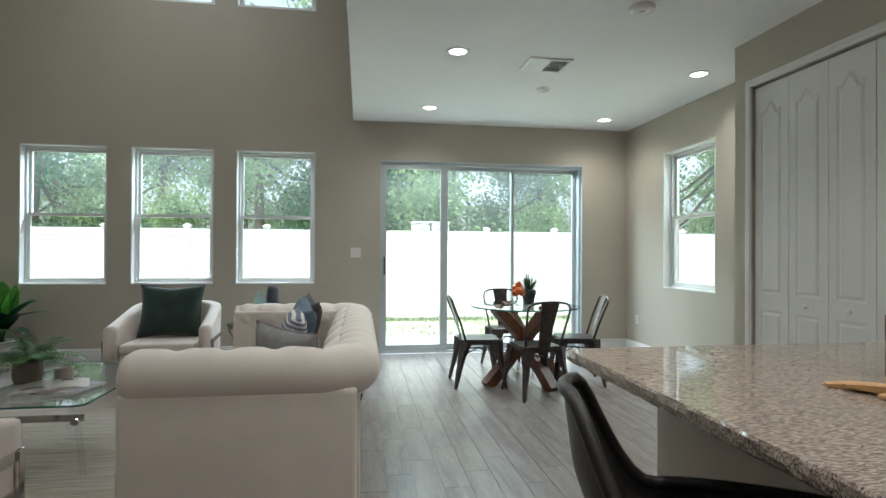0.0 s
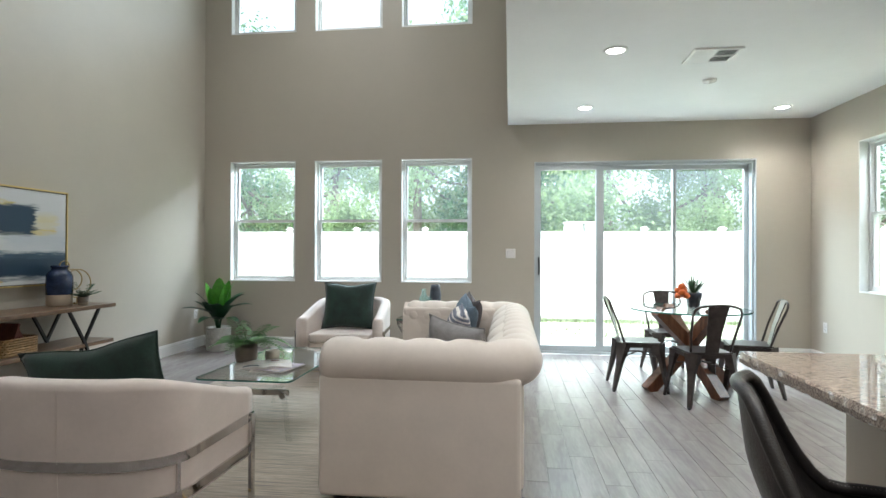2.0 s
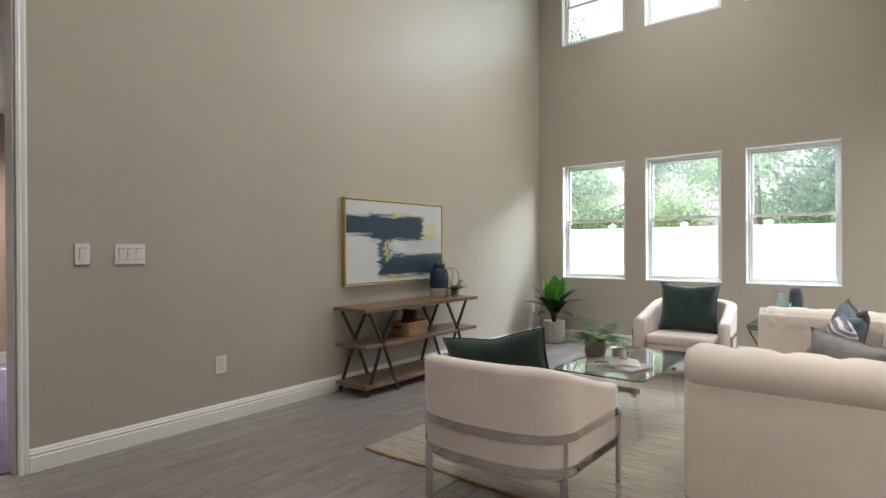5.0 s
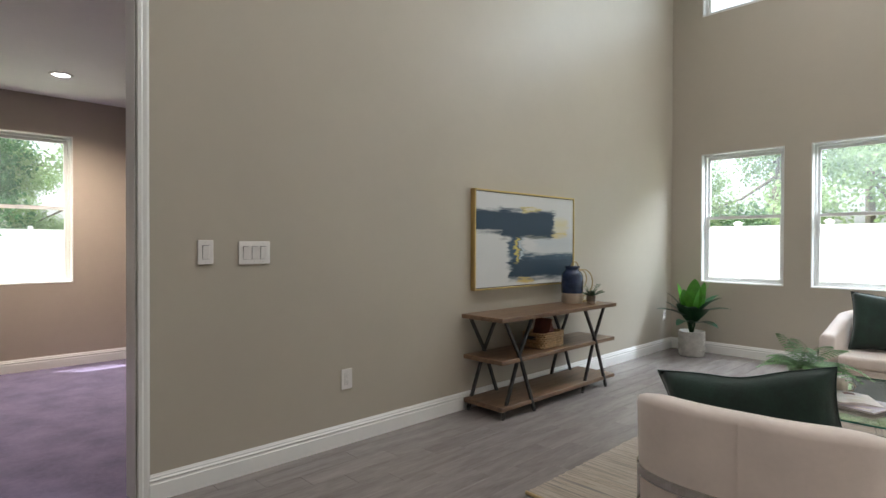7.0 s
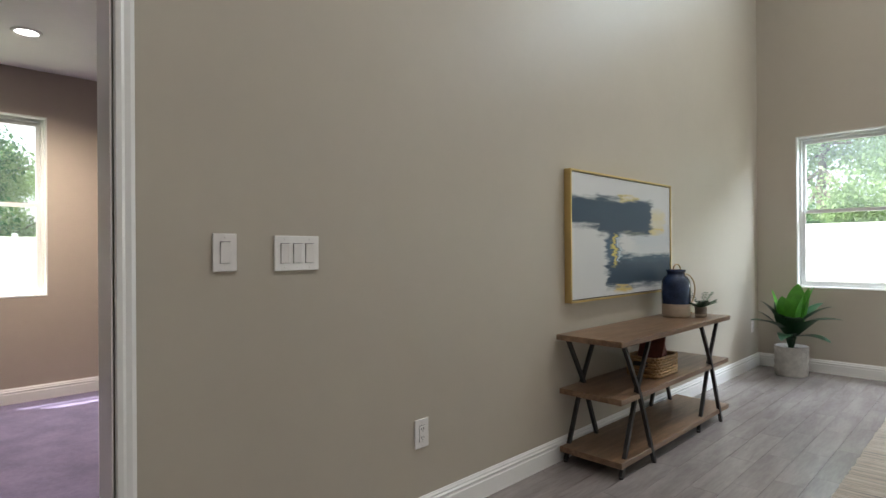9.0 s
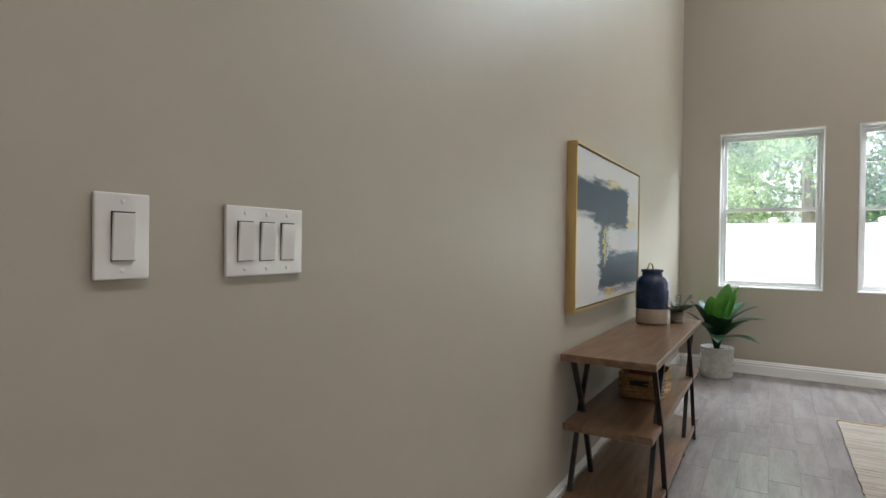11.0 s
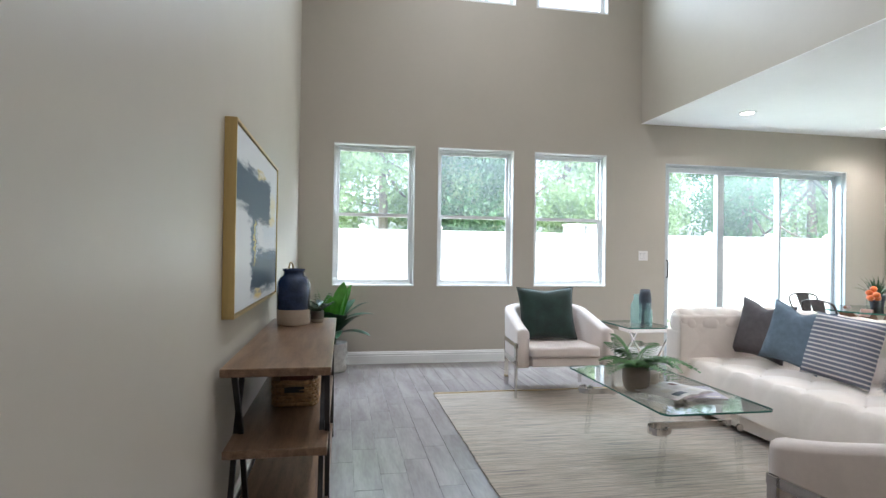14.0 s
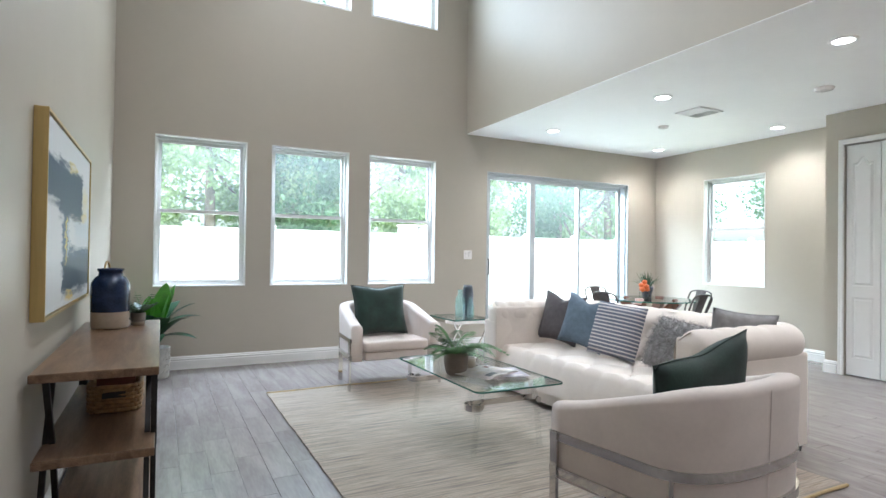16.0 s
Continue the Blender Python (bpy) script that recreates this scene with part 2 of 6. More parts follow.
def wood_mat(name, dark, light, rough, grain=(1, 1, 1), scale=3.0):
    m = bpy.data.materials.new(name)
    m.use_nodes = True
    n, l, b = nodes_of(m)
    b.inputs["Roughness"].default_value = rough
    tc, mp, no, ns, r, ad = n.new("ShaderNodeTexCoord"), n.new("ShaderNodeMapping"), n.new("ShaderNodeTexNoise"), n.new("ShaderNodeTexNoise"), n.new("ShaderNodeValToRGB"), n.new("ShaderNodeMath")
    mp.inputs["Scale"].default_value = grain
    oi, vm = n.new("ShaderNodeObjectInfo"), n.new("ShaderNodeVectorMath")
    vm.operation = "MULTIPLY_ADD"
    vm.inputs[1].default_value, = ((37.0, 11.0, 5.0),)
    l.new(oi.outputs["Random"], vm.inputs[0])
    l.new(tc.outputs["Object"], vm.inputs[2])
    l.new(vm.outputs[0], mp.inputs[0])
    no.inputs["Scale"].default_value, no.inputs["Detail"].default_value, no.inputs["Distortion"].default_value = scale, 8, 0.6
    ns.inputs["Scale"].default_value, ns.inputs["Detail"].default_value = scale * 7, 4
    l.new(mp.outputs[0], no.inputs[0])
    l.new(mp.outputs[0], ns.inputs[0])
    ad.operation, ad.inputs[1].default_value = "MULTIPLY_ADD", 0.5
    l.new(ns.outputs[0], ad.inputs[0])
    l.new(no.outputs[0], ad.inputs[2])
    r.color_ramp.elements[0].position, r.color_ramp.elements[0].color = 0.55, (*dark, 1)
    r.color_ramp.elements[1].position, r.color_ramp.elements[1].color = 0.95, (*light, 1)
    l.new(ad.outputs[0], r.inputs[0])
    l.new(r.outputs[0], b.inputs["Base Color"])
    bp = n.new("ShaderNodeBump")
    bp.inputs["Strength"].default_value, bp.inputs["Distance"].default_value = 0.15, 0.003
    l.new(ad.outputs[0], bp.inputs["Height"])
    l.new(bp.outputs[0], b.inputs["Normal"])
    return m


WALNUT = wood_mat("brown_oak_board", (0.10, 0.056, 0.030), (0.225, 0.135, 0.078), 0.34, (8, 0.9, 8))
TABLEWOOD = wood_mat("dark_red_brown_wood", (0.075, 0.026, 0.012), (0.19, 0.08, 0.04), 0.35, (6, 6, 1), 4)
PLANK = random_tint(wood_mat("grey_wood_look_tile", (0.190, 0.165, 0.155), (0.275, 0.245, 0.232), 0.22, (6, 0.8, 6), 2.0), 0.035)
GROUT = mat("pale_grout", (0.235, 0.21, 0.20), 0.8, vary=0.08, scale=20)


def granite_mat():
    m = bpy.data.materials.new("speckled_beige_granite")
    m.use_nodes = True
    n, l, b = nodes_of(m)
    b.inputs["Roughness"].default_value = 0.03
    tc, mp = n.new("ShaderNodeTexCoord"), n.new("ShaderNodeMapping")
    mp.inputs["Scale"].default_value = (0.36, 1.35, 1)
    l.new(tc.outputs["Object"], mp.inputs[0])
    v, a, c = n.new("ShaderNodeTexNoise"), n.new("ShaderNodeTexNoise"), n.new("ShaderNodeTexVoronoi")
    v.inputs["Scale"].default_value, v.inputs["Detail"].default_value = 230, 5
    a.inputs["Scale"].default_value, a.inputs["Detail"].default_value = 160, 6
    c.inputs["Scale"].default_value = 300
    for t in (v, a, c):
        l.new(mp.outputs[0], t.inputs[0])
    r1, r2, r3 = n.new("ShaderNodeValToRGB"), n.new("ShaderNodeValToRGB"), n.new("ShaderNodeValToRGB")
    r1.color_ramp.elements[0].position, r1.color_ramp.elements[0].color = 0.38, (0.23, 0.17, 0.135, 1)
    r1.color_ramp.elements[1].position, r1.color_ramp.elements[1].color = 0.62, (0.52, 0.43, 0.36, 1)
    l.new(a.outputs[0], r1.inputs[0])
    r2.color_ramp.elements[0].position, r2.color_ramp.elements[0].color = 0.36, (1, 1, 1, 1)
    r2.color_ramp.elements[1].position, r2.color_ramp.elements[1].color = 0.42, (0, 0, 0, 1)
    l.new(v.outputs[0], r2.inputs[0])
    mx = n.new("ShaderNodeMix")
    mx.data_type = "RGBA"
    l.new(r2.outputs[0], mx.inputs["Factor"])
    l.new(r1.outputs[0], mx.inputs[6])
    mx.inputs[7].default_value = (0.035, 0.026, 0.024, 1)
    m2 = n.new("ShaderNodeMix")
    m2.data_type, m2.blend_type = "RGBA", "MULTIPLY"
    m2.inputs["Factor"].default_value = 0.30
    l.new(mx.outputs[2], m2.inputs[6])
    l.new(c.outputs["Distance"], m2.inputs[7])
    l.new(m2.outputs[2], b.inputs["Base Color"])
    return m


GRANITE = granite_mat()


def rug_mat():
    """Flat-woven rug: thin broken stripes across its width, in sand, ivory, grey and slate."""
    m = bpy.data.materials.new("striped_flatweave")
    m.use_nodes = True
    n, l, b = nodes_of(m)
    b.inputs["Roughness"].default_value = 0.95
    tc, mp, a, c, ad, r = n.new("ShaderNodeTexCoord"), n.new("ShaderNodeMapping"), n.new("ShaderNodeTexNoise"), n.new("ShaderNodeTexNoise"), n.new("ShaderNodeMath"), n.new("ShaderNodeValToRGB")
    mp.inputs["Scale"].default_value = (2.2, 78, 1)
    l.new(tc.outputs["Object"], mp.inputs[0])
    a.inputs["Scale"].default_value, a.inputs["Detail"].default_value = 1.0, 5
    c.inputs["Scale"].default_value, c.inputs["Detail"].default_value = 3.1, 2
    l.new(mp.outputs[0], a.inputs[0])
    l.new(mp.outputs[0], c.inputs[0])
    ad.operation, ad.inputs[1].default_value = "MULTIPLY_ADD", 0.4
    l.new(c.outputs[0], ad.inputs[0])
    l.new(a.outputs[0], ad.inputs[2])
    r.color_ramp.interpolation = "EASE"
    stops = [(0.50, (0.15, 0.14, 0.14)), (0.60, (0.235, 0.20, 0.165)), (0.70, (0.31, 0.26, 0.21)), (0.80, (0.40, 0.34, 0.275)), (0.90, (0.21, 0.16, 0.115))]
    r.color_ramp.elements[0].position, r.color_ramp.elements[0].color = stops[0][0], (*stops[0][1], 1)
    r.color_ramp.elements[1].position, r.color_ramp.elements[1].color = stops[-1][0], (*stops[-1][1], 1)
    for p, col in stops[1:-1]:
        e = r.color_ramp.elements.new(p)
        e.color = (*col, 1)
    l.new(ad.outputs[0], r.inputs[0])
    l.new(r.outputs[0], b.inputs["Base Color"])
    bp = n.new("ShaderNodeBump")
    bp.inputs["Strength"].default_value, bp.inputs["Distance"].default_value = 0.7, 0.006
    l.new(ad.outputs[0], bp.inputs["Height"])
    l.new(bp.outputs[0], b.inputs["Normal"])
    return m


RUG = rug_mat()


def stripe_mat():
    m = bpy.data.materials.new("striped_cotton")
    m.use_nodes = True
    n, l, b = nodes_of(m)
    b.inputs["Roughness"].default_value = 0.9
    tc, sp, mu, fr, gt, mx = n.new("ShaderNodeTexCoord"), n.new("ShaderNodeSeparateXYZ"), n.new("ShaderNodeMath"), n.new("ShaderNodeMath"), n.new("ShaderNodeMath"), n.new("ShaderNodeMix")
    l.new(tc.outputs["Object"], sp.inputs[0])
    mu.operation, mu.inputs[1].default_value = "MULTIPLY", 34
    fr.operation, gt.operation, gt.inputs[1].default_value = "FRACT", "GREATER_THAN", 0.36
    l.new(sp.outputs[2], mu.inputs[0])
    l.new(mu.outputs[0], fr.inputs[0])
    l.new(fr.outputs[0], gt.inputs[0])
    mx.data_type = "RGBA"
    l.new(gt.outputs[0], mx.inputs["Factor"])
    mx.inputs[6].default_value, mx.inputs[7].default_value = (0.62, 0.58, 0.56, 1), (0.155, 0.165, 0.215, 1)
    l.new(mx.outputs[2], b.inputs["Base Color"])
    return m


STRIPE = stripe_mat()


def painting_mat():
    """Abstract canvas: two navy strokes and a stem on white, with ochre scratches. Object x runs along it, z up."""
    m = bpy.data.materials.new("abstract_canvas")
    m.use_nodes = True
    n, l, b = nodes_of(m)
    b.inputs["Roughness"].default_value = 0.55
    tc = n.new("ShaderNodeTexCoord")
    sp = n.new("ShaderNodeSeparateXYZ")
    mp, no, vs, va = n.new("ShaderNodeMapping"), n.new("ShaderNodeTexNoise"), n.new("ShaderNodeVectorMath"), n.new("ShaderNodeVectorMath")
    mp.inputs["Scale"].default_value = (2.0, 1, 17)
    l.new(tc.outputs["Object"], mp.inputs[0])
    l.new(mp.outputs[0], no.inputs[0])
    no.inputs["Scale"].default_value, no.inputs["Detail"].default_value, no.inputs["Roughness"].default_value = 1.6, 8, 0.65
    vs.operation, vs.inputs[1].default_value = "MULTIPLY_ADD", (0.34, 0.0, 0.14)
    vs.inputs[2].default_value = (-0.17, 0, -0.07)
    l.new(no.outputs["Color"], vs.inputs[0])
    va.operation = "ADD"
    l.new(tc.outputs["Object"], va.inputs[0])
    l.new(vs.outputs[0], va.inputs[1])
    l.new(va.outputs[0], sp.inputs[0])

    def patch(cx, cz, hx, hz, soft=0.02):
        out = []
        for axis, c0, h in ((0, cx, hx), (2, cz, hz)):
            s, a, r = n.new("ShaderNodeMath"), n.new("ShaderNodeMath"), n.new("ShaderNodeMapRange")
            s.operation, s.inputs[1].default_value, a.operation = "SUBTRACT", c0, "ABSOLUTE"
            l.new(sp.outputs[axis], s.inputs[0])
            l.new(s.outputs[0], a.inputs[0])
            l.new(a.outputs[0], r.inputs[0])
            r.inputs[1].default_value, r.inputs[2].default_value = h - soft, h + soft
            r.inputs[3].default_value, r.inputs[4].default_value = 1, 0
            out.append(r.outputs[0])
        p = n.new("ShaderNodeMath")
        p.operation = "MULTIPLY"
        l.new(out[0], p.inputs[0])
        l.new(out[1], p.inputs[1])
        return p.outputs[0]

    def over(base, mask, color):
        x = n.new("ShaderNodeMix")
        x.data_type = "RGBA"
        l.new(mask, x.inputs["Factor"])
        l.new(base, x.inputs[6])
        x.inputs[7].default_value = (*color, 1)
        return x.outputs[2]

    rgb = n.new("ShaderNodeRGB")
    rgb.outputs[0].default_value = (0.60, 0.60, 0.60, 1)
    col = rgb.outputs[0]
    col = over(col, patch(0.40, -0.02, 0.30, 0.07, 0.06), (0.50, 0.53, 0.56))
    col = over(col, patch(0.47, 0.14, 0.10, 0.05, 0.04), (0.62, 0.56, 0.36))
    col = over(col, patch(0.26, 0.055, 0.30, 0.022, 0.02), (0.60, 0.49, 0.20))
    col = over(col, patch(0.02, 0.262, 0.12, 0.012, 0.01), (0.60, 0.49, 0.20))
    col = over(col, patch(-0.22, 0.155, 0.60, 0.090), (0.010, 0.035, 0.070))
    col = over(col, patch(-0.02, 0.135, 0.36, 0.115), (0.012, 0.038, 0.075))
    col = over(col, patch(-0.185, 0.0, 0.075, 0.11), (0.014, 0.040, 0.078))
    col = over(col, patch(-0.18, -0.12, 0.095, 0.12, 0.03), (0.04, 0.085, 0.14))
    col = over(col, patch(0.28, -0.17, 0.42, 0.045), (0.030, 0.070, 0.115))
    col = over(col, patch(0.26, -0.25, 0.52, 0.085), (0.010, 0.035, 0.070))
    col = over(col, patch(-0.165, -0.09, 0.020, 0.10, 0.012), (0.62, 0.50, 0.12))
    col = over(col, patch(-0.105, -0.09, 0.016, 0.09, 0.012), (0.48, 0.55, 0.60))
    col = over(col, patch(-0.04, -0.345, 0.09, 0.016, 0.012), (0.58, 0.42, 0.12))
    l.new(col, b.inputs["Base Color"])
    bp = n.new("ShaderNodeBump")
    bp.inputs["Strength"].default_value, bp.inputs["Distance"].default_value = 0.4, 0.003
    l.new(no.outputs[0], bp.inputs["Height"])
    l.new(bp.outputs[0], b.inputs["Normal"])
    return m


CANVAS = painting_mat()


def leaf_tree_mat(name, color, amount=0.45):
    m = random_tint(mat(name, color, 0.6, vary=0.3, scale=1.2), amount)
    n, l, b = nodes_of(m)
    tl, mx = n.new("ShaderNodeBsdfTranslucent"), n.new("ShaderNodeMixShader")
    tl.inputs[0].default_value = (color[0] * 1.5, color[1] * 1.6, color[2] * 1.4, 1)
    mx.inputs[0].default_value = 0.5
    l.new(b.outputs[0], mx.inputs[1])
    l.new(tl.outputs[0], mx.inputs[2])
    l.new(mx.outputs[0], n["Material Output"].inputs[0])
    return m


TREE_A = leaf_tree_mat("tree_leaf_mid", (0.22, 0.29, 0.145), 0.6)
TREE_B = leaf_tree_mat("tree_leaf_dark", (0.085, 0.16, 0.075), 0.65)


# ---- mesh helpers ----
def mesh_ob(name, bm, material, smooth=False):
    me = bpy.data.meshes.new(name)
    bmesh.ops.recalc_face_normals(bm, faces=bm.faces)
    for f in bm.faces:
        f.smooth = smooth
    bm.to_mesh(me)
    bm.free()
    if material:
        me.materials.append(material)
    return new(name, me)


def part(name, bm, material, parent, label="", smooth=False, at=None):
    ob = mesh_ob(name, bm, material, smooth)
    ob.parent = parent
    if at is not None:
        ob.matrix_basis = at
    return tagged(ob, label)


def thing(name, m, label, category, group=""):
    ob = new(name)
    ob.matrix_basis = m
    ob.empty_display_size = 0.1
    return tagged(ob, label, category, group)


def structure(name, bm, material, smooth=False, label=""):
    return tagged(mesh_ob(name, bm, material, smooth), label, kind="structure")


def box(bm, x0, x1, y0, y1, z0, z1, bevel=0.0, seg=2):
    r = bmesh.ops.create_cube(bm, size=1, matrix=Matrix.LocRotScale(((x0 + x1) / 2, (y0 + y1) / 2, (z0 + z1) / 2), None, (abs(x1 - x0), abs(y1 - y0), abs(z1 - z0))))
    if bevel:
        es = {e for v in r["verts"] for e in v.link_edges}
        bmesh.ops.bevel(bm, geom=list(es), offset=bevel, segments=seg, affect="EDGES", profile=0.6)
    return bm


def boxes(*rows):
    bm = bmesh.new()
    for r in rows:
        box(bm, *r)
    return bm


def lathe(bm, profile, seg=28, center=(0, 0, 0)):
    """Revolve (radius, z) pairs about z."""
    cx, cy, cz = center
    rings = []
    for r, z in profile:
        if r < 1e-5:
            rings.append([bm.verts.new((cx, cy, cz + z))])
        else:
            rings.append([bm.verts.new((cx + r * math.cos(2 * math.pi * i / seg), cy + r * math.sin(2 * math.pi * i / seg), cz + z)) for i in range(seg)])
    for a, b in zip(rings, rings[1:]):
        for i in range(seg):
            j = (i + 1) % seg
            q = [a[i % len(a)], a[j % len(a)], b[j % len(b)], b[i % len(b)]]
            q = list(dict.fromkeys(q))
            if len(q) > 2:
                bm.faces.new(q)
    return bm


def sweep(bm, points, section, closed=False, caps=True, up=(0, 0, 1), scales=None):
    """Carry a closed section of (side, up) offsets along points."""
    pts = [Vector(p) for p in points]
    rings = []
    for i, p in enumerate(pts):
        a = pts[i - 1] if (i or closed) else p
        b = pts[(i + 1) % len(pts)] if (i < len(pts) - 1 or closed) else p
        t = (b - a).normalized()
        u = Vector(up)
        if abs(t.dot(u)) > 0.98:
            u = Vector((1, 0, 0))
        side = t.cross(u).normalized()
        v = side.cross(t).normalized()
        k = scales[i] if scales else 1.0
        rings.append([bm.verts.new(p + side * (s * k) + v * (w * k)) for s, w in section])
    n = len(section)
    pairs = list(zip(rings, rings[1:])) + ([(rings[-1], rings[0])] if closed else [])
    for a, b in pairs:
        for i in range(n):
            bm.faces.new((a[i], a[(i + 1) % n], b[(i + 1) % n], b[i]))
    if caps and not closed:
        bm.faces.new(rings[0][::-1])
        bm.faces.new(rings[-1])
    return bm


def circle(r, n=10):
    return [(r * math.cos(2 * math.pi * i / n), r * math.sin(2 * math.pi * i / n)) for i in range(n)]


def rect(a, b):
    return [(-a, -b), (a, -b), (a, b), (-a, b)]


def tube(bm, points, r, n=10, scales=None):
    return sweep(bm, points, circle(r, n), scales=scales)


def bar(bm, p, q, w, h, up=(0, 0, 1)):
    return sweep(bm, [p, q], rect(w / 2, h / 2), up=up)


def wall(name, axis, at, thick, a0, a1, z0, z1, holes, material, label=""):
    """A wall with real thickness on the plane axis = at, running along the other axis; holes are (a, a, z, z)."""
    aa = sorted({a0, a1, *[h[0] for h in holes], *[h[1] for h in holes]})
    zz = sorted({z0, z1, *[h[2] for h in holes], *[h[3] for h in holes]})
    bm = bmesh.new()
    cache = {}

    def vert(a, d, z):
        k = (a, d, z)
        if k not in cache:
            cache[k] = bm.verts.new((a, d, z) if axis == "y" else (d, a, z))
        return cache[k]

    def solid(i, j):
        if not (0 <= i < len(aa) - 1 and 0 <= j < len(zz) - 1):
            return False
        ca, cz = (aa[i] + aa[i + 1]) / 2, (zz[j] + zz[j + 1]) / 2
        return not any(h[0] < ca < h[1] and h[2] < cz < h[3] for h in holes)

    for i in range(len(aa) - 1):
        for j in range(len(zz) - 1):
            if not solid(i, j):
                continue
            l0, l1, b0, b1 = aa[i], aa[i + 1], zz[j], zz[j + 1]
            for d in (at, at + thick):
                bm.faces.new([vert(l0, d, b0), vert(l1, d, b0), vert(l1, d, b1), vert(l0, d, b1)])
            for di, dj, e in ((-1, 0, ((l0, b0), (l0, b1))), (1, 0, ((l1, b0), (l1, b1))), (0, -1, ((l0, b0), (l1, b0))), (0, 1, ((l0, b1), (l1, b1)))):
                if not solid(i + di, j + dj):
                    (p, q), (r, s) = e
                    bm.faces.new([vert(p, at, q), vert(r, at, s), vert(r, at + thick, s), vert(p, at + thick, q)])
    return structure(name, bm, material, label=label)


# ---- large structure ----
SOUTH, EAST, THICK = -9.8, 7.77, 0.22
WX, CLX, CLY = 0.04, 7.19, -2.93
SL0, SL1, SLH = 4.495, 7.155, 2.428
north_holes = [(a, b, 0.88, 2.494) for a, b in WINDOWS] + [(a, b, 4.225, 5.33) for a, b in WINDOWS] + [(SL0, SL1, -0.02, SLH)]
wall("wall_north", "y", 0.0, THICK, -0.12, EAST + 0.2, -0.02, HIGH + 0.1, north_holes, WALL, "greige painted wall with windows and a sliding door")
wall("wall_west", "x", WX, -0.16, SOUTH, 0.0, -0.02, HIGH + 0.1, [(-7.5, -6.37, -0.02, 2.86)], WALL, "tall greige painted wall with a bedroom doorway")
wall("wall_east", "x", EAST, 0.2, CLY, 0.0, -0.02, LOW, [(-1.862, -0.91, 0.875, 2.443)], WALL, "greige painted wall with one window")
wall("wall_closet", "x", CLX, 0.12, SOUTH, CLY, -0.02, LOW, [(-4.455, -3.125, -0.02, 2.535)], WALL, "greige painted wall with bifold closet")
structure("wall_closet_return", boxes((CLX + 0.122, EAST, CLY - 0.12, CLY, -0.02, LOW)), WALL)
structure("closet_back", boxes((7.70, 7.76, -4.9, CLY - 0.13, -0.02, LOW)), WALL)
structure("wall_south", boxes((-4.2, EAST + 0.2, SOUTH - 0.15, SOUTH, -0.02, HIGH + 0.1)), WALL)
structure("wall_upper", boxes((4.16, 4.29, SOUTH, 0.0, LOW + 0.006, HIGH)), WALL, label="greige wall above the low ceiling")
structure("ceiling", boxes((4.29, EAST + 0.2, SOUTH, 0.0, LOW, LOW + 0.12), (4.16, 4.29, SOUTH, 0.0, LOW, LOW + 0.006)), CEIL, label="flat white painted ceiling")
structure("ceiling_high", boxes((-0.12, 4.29, SOUTH, 0.0, HIGH, HIGH + 0.12)), CEIL, label="high white ceiling over the living room")
structure("bedroom_ceiling", boxes((-4.2, -0.12, SOUTH, -3.0, 2.92, 3.04)), CEIL)
wall("bedroom_wall_west", "x", -4.0, -0.2, SOUTH, -3.0, -0.02, 2.92, [(-6.84, -5.93, 0.92, 2.515)], BED_WALL, "brown-grey bedroom wall with a window")
structure("bedroom_wall_north", boxes((-4.2, -0.12, -3.15, -3.0, -0.02, 2.92)), BED_WALL)
structure("bedroom_carpet", boxes((-4.0, -0.06, SOUTH, -3.15, -0.02, 0.006)), CARPET, label="purple-grey cut-pile bedroom carpet")
structure("subfloor", boxes((-0.06, EAST, SOUTH, 0.0, -0.12, -0.004)), GROUT)
structure("door_threshold", boxes((SL0, SL1, 0.0, THICK, -0.02, 0.0)), TRIM)

# skirting with a moulded top
BASE = [(0, 0), (0.018, 0), (0.018, 0.088), (0.014, 0.094), (0.014, 0.102), (0.017, 0.106), (0.017, 0.112), (0.011, 0.118), (0.011, 0.126), (0.006, 0.134), (0.004, 0.140), (0, 0.140)]


def skirting(x0, y0, x1, y1, nx, ny):
    """From one floor point to another, standing out along (nx, ny)."""
    bm = bmesh.new()
    rings = [[bm.verts.new((x + nx * d, y + ny * d, z)) for d, z in BASE] for x, y in ((x0, y0), (x1, y1))]
    for i in range(len(BASE)):
        j = (i + 1) % len(BASE)
        bm.faces.new((rings[0][i], rings[0][j], rings[1][j], rings[1][i]))
    bm.faces.new(rings[0])
    bm.faces.new(rings[1])
    return structure("baseboard", bm, TRIM, label="white moulded baseboard")


skirting(WX + 0.002, -0.016, WX + 0.002, -6.310, 1, 0)
skirting(WX + 0.002, -7.56, WX + 0.002, SOUTH, 1, 0)
skirting(WX, -0.002, SL0 - 0.03, -0.002, 0, -1)
skirting(SL1 + 0.03, -0.002, EAST, -0.002, 0, -1)
skirting(EAST - 0.002, -0.016, EAST - 0.002, CLY, -1, 0)
skirting(CLX - 0.002, CLY + 0.002, EAST - 0.016, CLY + 0.002, 0, 1)
skirting(CLX - 0.002, CLY + 0.002, CLX - 0.002, -3.060, -1, 0)
skirting(CLX - 0.002, -4.520, CLX - 0.002, SOUTH, -1, 0)
skirting(-3.998, -3.15, -3.998, SOUTH, 1, 0)

# casings
CAS = [(0, 0), (0.016, 0.003), (0.018, 0.018), (0.012, 0.028), (0.014, 0.045), (0.010, 0.058), (0, 0.058)]


